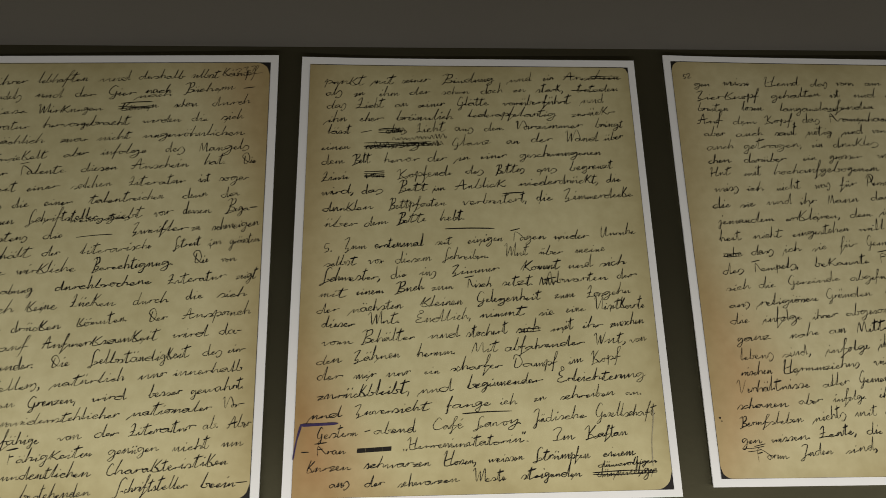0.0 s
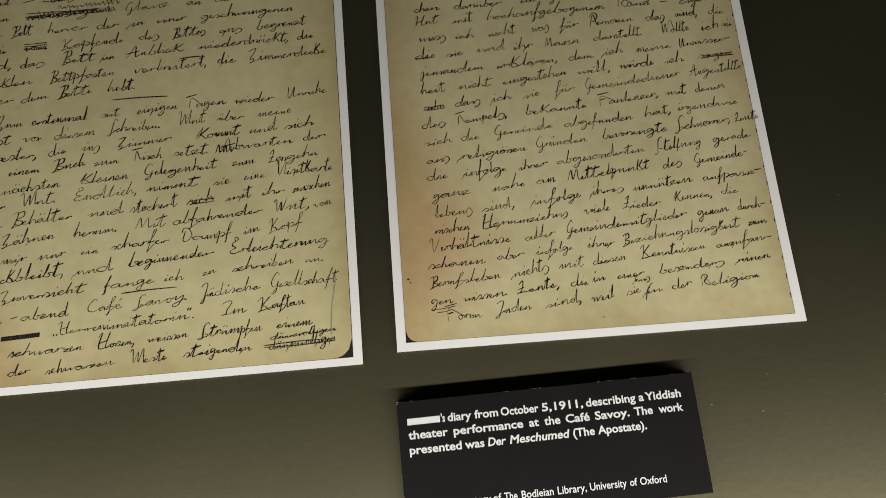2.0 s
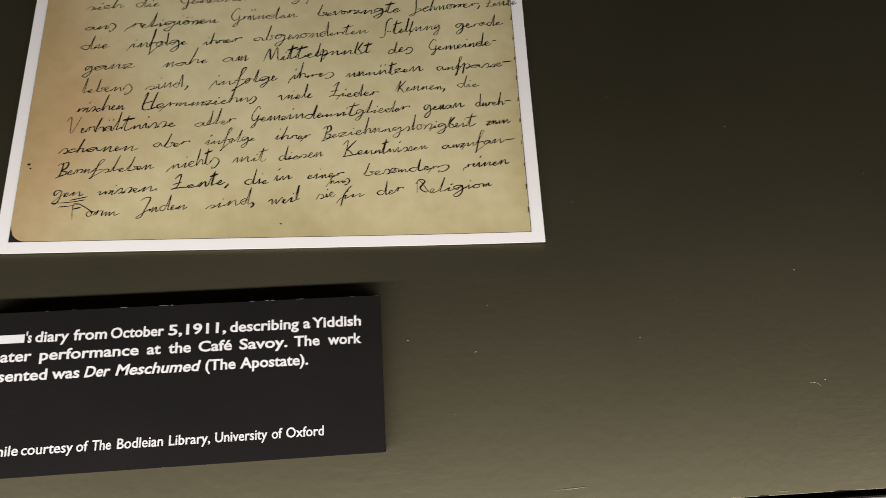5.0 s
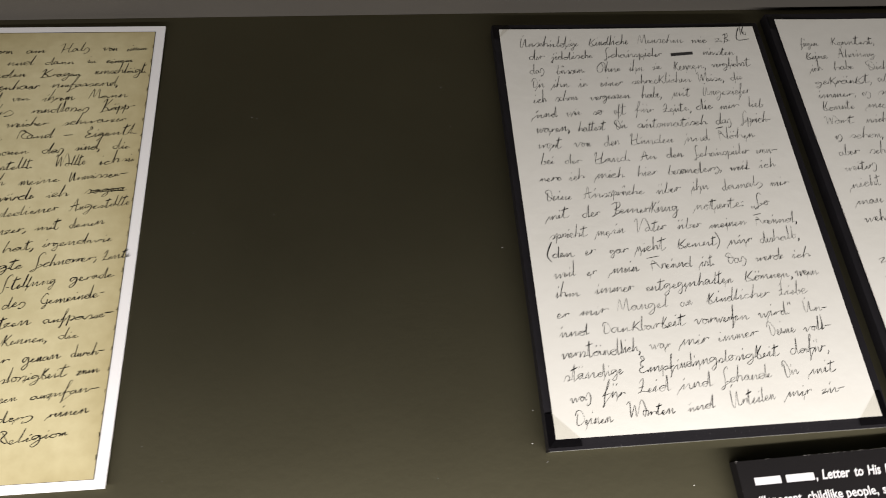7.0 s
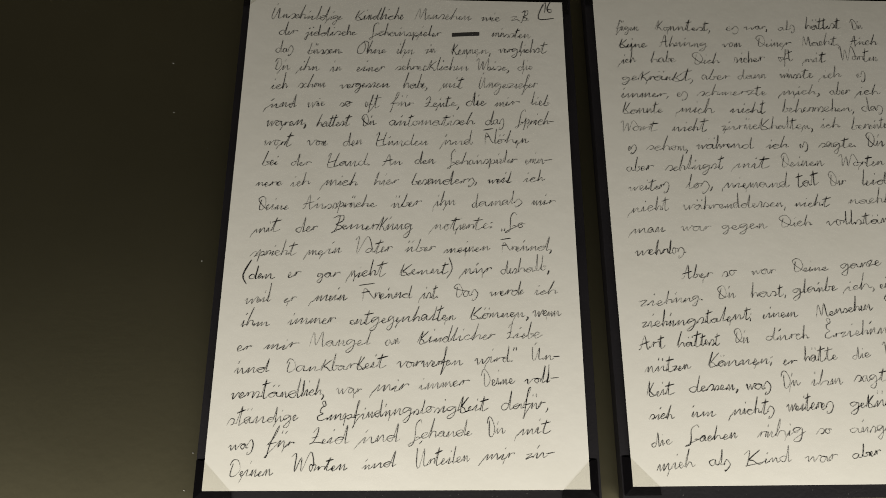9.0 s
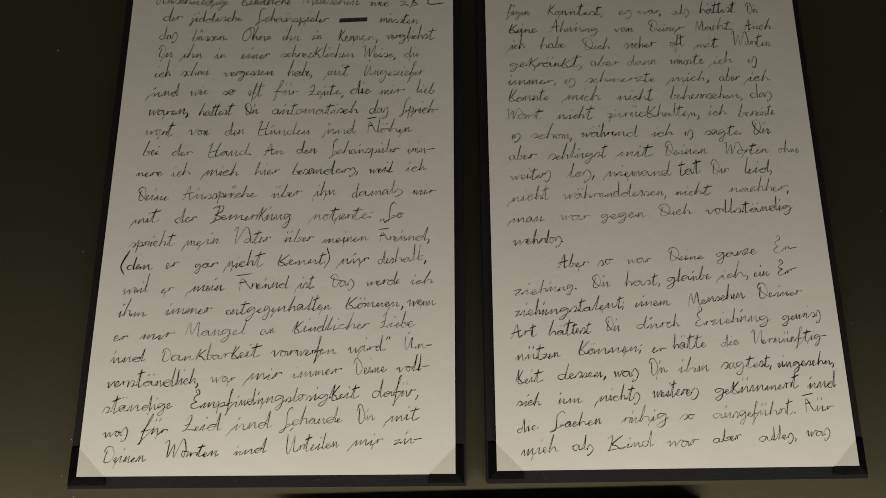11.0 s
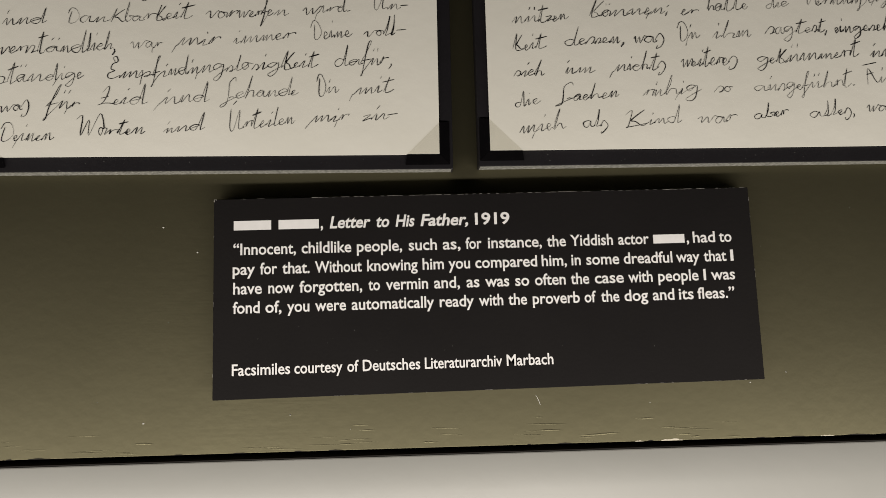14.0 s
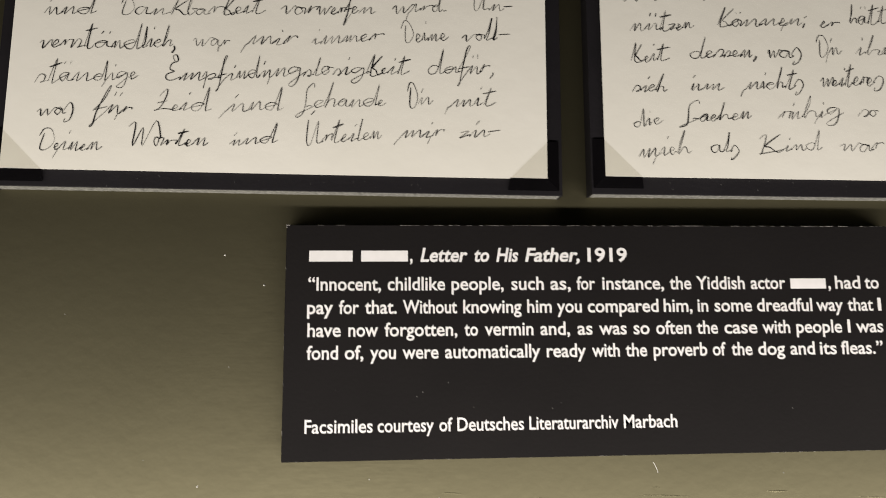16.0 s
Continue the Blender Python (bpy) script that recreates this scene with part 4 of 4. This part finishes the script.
for px, py, sx, sy in ((0, 0, 1, 1), (1, 0, -1, 1), (0, 1, 1, -1), (1, 1, -1, -1)):
    photo_corner(mount2, L2X - 0.5742 + px * L2W, L2Y - 0.0006 + py * L2H, sx, sy, 0.0115 if py == 0 else 0.006)


# ---------------------------------------------------------------- labels
def text_mesh(body, size, bold=0.0, shear=0.0):
    """Vertices and faces of a line of the built-in font, and its width."""
    cu = bpy.data.curves.new("lettering", "FONT")
    cu.body, cu.size, cu.offset, cu.shear, cu.resolution_u, cu.fill_mode = body, size, bold, shear, 3, "FRONT"
    ob = bpy.data.objects.new("lettering", cu)
    me = bpy.data.meshes.new_from_object(ob)
    verts, faces = [tuple(v.co) for v in me.vertices], [tuple(p.vertices) for p in me.polygons]
    bpy.data.objects.remove(ob)
    bpy.data.meshes.remove(me)
    return verts, faces


def label_line(parent, words, stops, y, size, bold):
    """Sets words on one line, each between its own stops in tenths of a millimetre; a slash before a word slants it, and a number
    stands for a plain bar in place of a name."""
    verts, faces = [], []
    for word, stop in zip(words.split(), stops.split()):
        a, b = (float(v) * 1e-4 for v in stop.split("-"))
        if word == "0":
            v, f = [(0, 0, 0), (1, 0, 0), (1, size * 0.56, 0), (0, size * 0.56, 0)], [(0, 1, 2, 3)]
        else:
            v, f = text_mesh(word.lstrip("/"), size, bold, 0.2 if word[0] == "/" else 0.0)
        low, high, n = min(q[0] for q in v), max(q[0] for q in v), len(verts)
        b -= 0.0003
        verts += [(a + (q[0] - low) * (b - a) / (high - low), y + q[1], LZ + 0.00012) for q in v]
        faces += [tuple(k + n for k in g) for g in f]
    return mesh_part("text_line", verts, faces, LABELINK, parent, "white lettering")


LZ = 0.006


def label_card(x, y, w, h, rz, label, seed, scuffs, rubbed=0):
    t = thing("exhibit_label", label, "label", x, y, Z, "exhibit labels", rz=rz)
    part("card", box_bm(0, 0, 0, w, h, LZ, 0.00018, 1), LABEL, t)
    rng = random.Random(seed)
    bm = bmesh.new()
    for k in range(scuffs):
        along, side = rng.random(), rng.choice((0, 0, 1, 1, 1, 2, 3))
        ln, wd = rng.uniform(0.0003, 0.0026), rng.uniform(0.00002, 0.00006)
        if side < 2:
            cx, cy, ex, ey = along * (w - ln) + ln / 2, (h - 0.0001) if side == 0 else 0.0001, ln, wd
        else:
            cx, cy, ex, ey = 0.0001 if side == 2 else w - 0.0001, along * (h - ln) + ln / 2, wd, ln * 0.6
        bmesh.ops.create_cube(bm, size=1.0, matrix=Matrix.Translation((cx, cy, LZ - 0.00004)) @ Matrix.Diagonal((ex, ey, 0.00016, 1)))
    for k in range(rubbed):  # the far edge is rubbed pale along most of its length, the corner most of all
        ln, cx = rng.uniform(0.0006, 0.0030), w * (0.17 + 0.82 * (k + rng.random()) / rubbed)
        bmesh.ops.create_cube(bm, size=1.0, matrix=Matrix.Translation((cx, h - 0.00012, LZ - 0.00004)) @ Matrix.Diagonal((ln, rng.uniform(0.00003, 0.00012), 0.00016, 1)))
    for k in range(min(rubbed, 5)):
        away = rng.uniform(0.0001, 0.0011)
        for cx, cy in ((away, h - 0.00015), (0.00015, h - away)):
            bmesh.ops.create_icosphere(bm, subdivisions=1, radius=rng.uniform(0.00012, 0.00022), matrix=Matrix.Translation((cx, cy, LZ - 0.00006)))
    part("scuffed_edge", bm, SCUFF, t, "pale scuffs along the cut edge")["kind"] = "stuff"
    return t


label1 = label_card(-0.0008, -0.0768, 0.1395, 0.0540, 0.75, "black exhibit label with white lettering below a notebook page", 31, 14, 8)
label_line(label1, "0 's diary from October 5, 1911, describing a Yiddish", "42-195 197-218 227-339 351-464 473-653 665-714 724-862 872-1111 1123-1151 1154-1328", 0.0433, 0.0051, 0.00012)
label_line(label1, "theater performance at the Café Savoy. The work", "42-225 248-573 597-646 668-746 768-884 906-1072 1092-1183 1208-1328", 0.0371, 0.0051, 0.00012)
label_line(label1, "presented was /Der /Meschumed (The Apostate).", "42-282 294-386 398-486 499-782 794-898 910-1143", 0.0306, 0.0051, 0.00012)
label_line(label1, "Facsimile courtesy of The Bodleian Library, University of Oxford", "47-219 226-389 396-436 445-508 524-672 688-823 836-1008 1020-1057 1067-1194", 0.0068, 0.0046, 0.00005)

label2 = label_card(0.4830, -0.0784, 0.1890, 0.0680, 0.75, "black exhibit label with a white quotation below the letters", 32, 60, 52)
label_line(label2, "0 0 , /Letter /to /His /Father, 1919", "68-198 220-361 364-375 395-539 556-604 622-692 709-879 900-1025", 0.0570, 0.0058, 0.00015)
label_line(label2, "“Innocent, childlike people, such as, for instance, the Yiddish actor 0 , had to", "67-282 298-471 487-646 666-767 784-849 864-923 942-1135 1150-1220 1233-1388 1404-1517 1530-1646 1650-1662 1673-1757 1768-1817", 0.0485, 0.0056, 0.00009)
label_line(label2, "pay for that. Without knowing him you compared him, in some dreadful way that I", "65-143 157-218 232-328 343-506 521-698 712-789 802-880 895-1115 1128-1220 1233-1269 1286-1406 1419-1597 1607-1695 1707-1792 1804-1818", 0.0417, 0.0056, 0.00009)
label_line(label2, "have now forgotten, to vermin and, as was so often the case with people I was", "67-166 185-274 290-506 524-567 584-732 750-842 862-910 927-1014 1032-1084 1101-1212 1227-1295 1312-1418 1431-1521 1538-1686 1701-1713 1728-1818", 0.0351, 0.0056, 0.00009)
label_line(label2, "fond of, you were automatically ready with the proverb of the dog and its fleas.”", "66-159 175-232 248-326 342-450 466-751 767-888 903-990 1005-1073 1090-1258 1272-1315 1330-1398 1413-1500 1514-1594 1607-1663 1674-1811", 0.0286, 0.0056, 0.00009)
label_line(label2, "Facsimiles courtesy of Deutsches Literaturarchiv Marbach", "64-260 271-435 448-489 500-697 710-977 990-1154", 0.0079, 0.0054, 0.00007)


# ---------------------------------------------------------------- dust, lint and knocks
# the larger grains, where they lie on the panel
GRAINS = ((0.172, -0.042), (0.4584, -0.086), (0.5076, -0.0845), (0.6833, -0.0742), (0.6699, -0.0775), (0.3622, 0.2068), (0.3656, 0.1795),
          (0.3872, 0.1038), (0.3923, 0.0195), (0.3901, 0.0045), (0.3961, -0.0041), (0.475, -0.028), (0.463, -0.019))


def dust(seed, count):
    rng = random.Random(seed)
    verts, faces = [], []
    for k in range(count):
        x, y = rng.uniform(-0.30, 0.80), rng.uniform(-0.094, 0.25)
        r = 0.00014 * rng.uniform(0.6, 1.0) / rng.uniform(0.45, 1.0)
        if k < len(GRAINS):
            (x, y), r = GRAINS[k], rng.uniform(0.00028, 0.00042)
        n, first = 5, len(verts)
        for j in range(n):
            a = 2 * math.pi * j / n + rng.uniform(-0.3, 0.3)
            verts.append((x + r * math.cos(a), y + r * rng.uniform(0.5, 1.0) * math.sin(a), Z + 0.00004))
        verts.append((x, y, Z + 0.00004 + r * 0.8))
        for j in range(n):
            faces.append((first + j, first + (j + 1) % n, first + n))
    return tagged(mesh_part("dust", verts, faces, DUST), "pale dust specks scattered on the panel", "dust", kind="stuff")


dust(41, 170)


def specks(name, label, x0, y0, x1, y1, z, count, seed):
    """Tiny dust on a black card face."""
    rng = random.Random(seed)
    verts, faces = [], []
    for k in range(count):
        x, y, r = rng.uniform(x0, x1), rng.uniform(y0, y1), rng.uniform(0.00006, 0.00014)
        n, first = 5, len(verts)
        for j in range(n):
            verts.append((x + r * math.cos(1.257 * j) * rng.uniform(0.6, 1.3), y + r * math.sin(1.257 * j) * rng.uniform(0.6, 1.3), z))
        verts.append((x, y, z + r * 0.7))
        faces += [(first + j, first + (j + 1) % n, first + n) for j in range(n)]
    return tagged(mesh_part(name, verts, faces, GREYDUST), label, "dust", kind="stuff")


GREYDUST = material("grey_dust", (0.20, 0.20, 0.19), 0.9, 0.1, (0.36, 0.35, 0.33), 500, 0.5)
specks("mount_dust", "fine grey dust on the black mount's lower border", 0.3966, 0.0002, 0.5645, 0.0044, Z + MZ + 0.00003, 22, 71)
specks("mount_dust", "fine grey dust on the black mount's lower border", 0.5750, 0.0022, 0.7430, 0.0058, Z + MZ + 0.00003, 22, 72)
specks("label_dust", "a few dust specks on the black label", 0.487, -0.0745, 0.668, -0.052, Z + LZ + 0.00003, 12, 73)


def fibre(x, y, length, angle, bend, mat, width=0.00012):
    """One lint fibre lying on the panel."""
    pts = [Vector((x + length * k / 6 * math.cos(angle + bend * k / 6), y + length * k / 6 * math.sin(angle + bend * k / 6))) for k in range(7)]
    verts, faces = [], []
    for i, q in enumerate(pts):
        d = (pts[min(i + 1, 6)] - pts[max(i - 1, 0)]).normalized()
        for side in (-1, 1):
            verts.append((q.x - side * d.y * width / 2, q.y + side * d.x * width / 2, Z + 0.00006))
        verts.append((q.x, q.y, Z + 0.00006 + width * 0.6))
    for i in range(6):
        a = 3 * i
        faces += [(a, a + 3, a + 5, a + 2), (a + 2, a + 5, a + 4, a + 1)]
    return tagged(mesh_part("lint_fibre", verts, faces, mat), "thin pale lint fibre lying on the panel", "lint", "lint fibres")


GREYLINT = material("grey_lint", (0.10, 0.09, 0.08), 0.9, 0.2, (0.16, 0.15, 0.13), 400, 0.5)
fibre(0.5941, -0.0834, 0.0036, 1.85, 0.15, DUST, 0.00016)
fibre(0.110, 0.118, 0.006, 0.4, 0.8, GREYLINT)
fibre(0.300, -0.060, 0.004, 2.3, 0.5, DUST, 0.0001)
fibre(-0.075, -0.066, 0.005, 0.1, 0.3, GREYLINT)


def edge_knocks(seed):
    """Small chips and lifted flakes of paint along the front edge of the panel, and crumbs in the gap."""
    rng = random.Random(seed)
    verts, faces = [], []
    for k in range(38):
        x = rng.uniform(-0.2, 0.75)
        ln, dp = rng.uniform(0.001, 0.008), rng.uniform(0.00005, 0.0003)
        first, n = len(verts), 6
        for j in range(n + 1):
            u = j / n
            verts.append((x + ln * u, FRONT + 0.0001 + dp * math.sin(math.pi * u) * rng.uniform(0.5, 1.2), Z + 0.00005))
        for j in range(n + 1):
            verts.append((x + ln * j / n, FRONT - 0.00002, Z + 0.00002))
        for j in range(n):
            faces.append((first + j, first + n + 1 + j, first + n + 2 + j, first + j + 1))
    return tagged(mesh_part("paint_chips", verts, faces, DARK), "dark chipped paint along the panel's front edge", "paint chips", kind="stuff")


edge_knocks(17)


def bare_patch(x0, x1, depth, seed):
    """A strip of pale board where the paint has broken off the panel's front edge."""
    rng = random.Random(seed)
    n, verts, faces = 14, [], []
    for j in range(n + 1):
        x = x0 + (x1 - x0) * j / n
        d = depth * math.sin(math.pi * (j + 0.4) / (n + 0.8)) ** 0.5 * rng.uniform(0.35, 1.0)
        verts += [(x, FRONT - 0.00004, Z - 0.0004), (x, FRONT - 0.00003, Z + 0.00006), (x, FRONT + d, Z + 0.00006)]
    for j in range(n):
        a = 3 * j
        faces += [(a, a + 3, a + 4, a + 1), (a + 1, a + 4, a + 5, a + 2)]
    return tagged(mesh_part("bare_patch", verts, faces, BARE), "pale bare patch on the panel's chipped front edge", "paint chip", "chips along the front edge")


BARE = material("bare_board", (0.42, 0.38, 0.29), 0.9, 0.2, (0.60, 0.56, 0.46), 600, 0.5, 0.3, 900)
for k, (xa, xb, dp) in enumerate(((0.6363, 0.6440, 0.0007), (0.6270, 0.6300, 0.0004), (0.2040, 0.2130, 0.0006), (0.2150, 0.2200, 0.0004), (0.694, 0.699, 0.0004))):
    bare_patch(xa, xb, dp, 80 + k)


def paint_drags(seed):
    """Low ridges where half-dry paint was dragged along the panel near its front edge."""
    rng = random.Random(seed)
    verts, faces = [], []
    for k in range(46):
        x = rng.choice((rng.gauss(0.535, 0.02), rng.gauss(0.62, 0.03), rng.gauss(0.44, 0.015), rng.uniform(0.05, 0.7)))
        y, ln, wd, hi = FRONT + abs(rng.gauss(0.003, 0.004)) + 0.0006, rng.uniform(0.003, 0.016), rng.uniform(0.0002, 0.0006), rng.uniform(0.00003, 0.00011)
        slope, first, n = rng.uniform(-0.06, 0.05), len(verts), 8
        for j in range(n + 1):
            u = j / n
            cx, cy, swell = x + ln * (u - 0.5), y + slope * ln * (u - 0.5) + rng.uniform(-0.00005, 0.00005), math.sin(math.pi * u) ** 0.6
            verts += [(cx, cy - wd * swell / 2, Z + 0.00001), (cx, cy, Z + 0.00001 + hi * swell), (cx, cy + wd * swell / 2, Z + 0.00001)]
        for j in range(n):
            a = first + 3 * j
            faces += [(a, a + 3, a + 4, a + 1), (a + 1, a + 4, a + 5, a + 2)]
    ob = mesh_part("paint_drags", verts, faces, PANEL)
    for f in ob.data.polygons:
        f.use_smooth = True
    return tagged(ob, "low dragged ridges in the panel's olive paint", "paint marks", kind="stuff")


paint_drags(19)


def crumb(x, y, z, size, seed):
    rng = random.Random(seed)
    bm = bmesh.new()
    bmesh.ops.create_icosphere(bm, subdivisions=1, radius=size)
    for v in bm.verts:
        v.co *= rng.uniform(0.6, 1.25)
        v.co.z *= 0.6
    ob = part("paint_crumb", bm, SCUFF)
    ob.location = (x, y, z)
    return tagged(ob, "pale crumb of paint caught in the gap", "crumb", "crumbs in the gap")


for k, (cx, size) in enumerate(((-0.0673, 0.0014), (0.0223, 0.0012), (0.0265, 0.0008), (0.4547, 0.0009), (0.231, 0.0009), (0.655, 0.0008))):
    crumb(cx, -0.0982, Z - 0.0115, size, 60 + k)
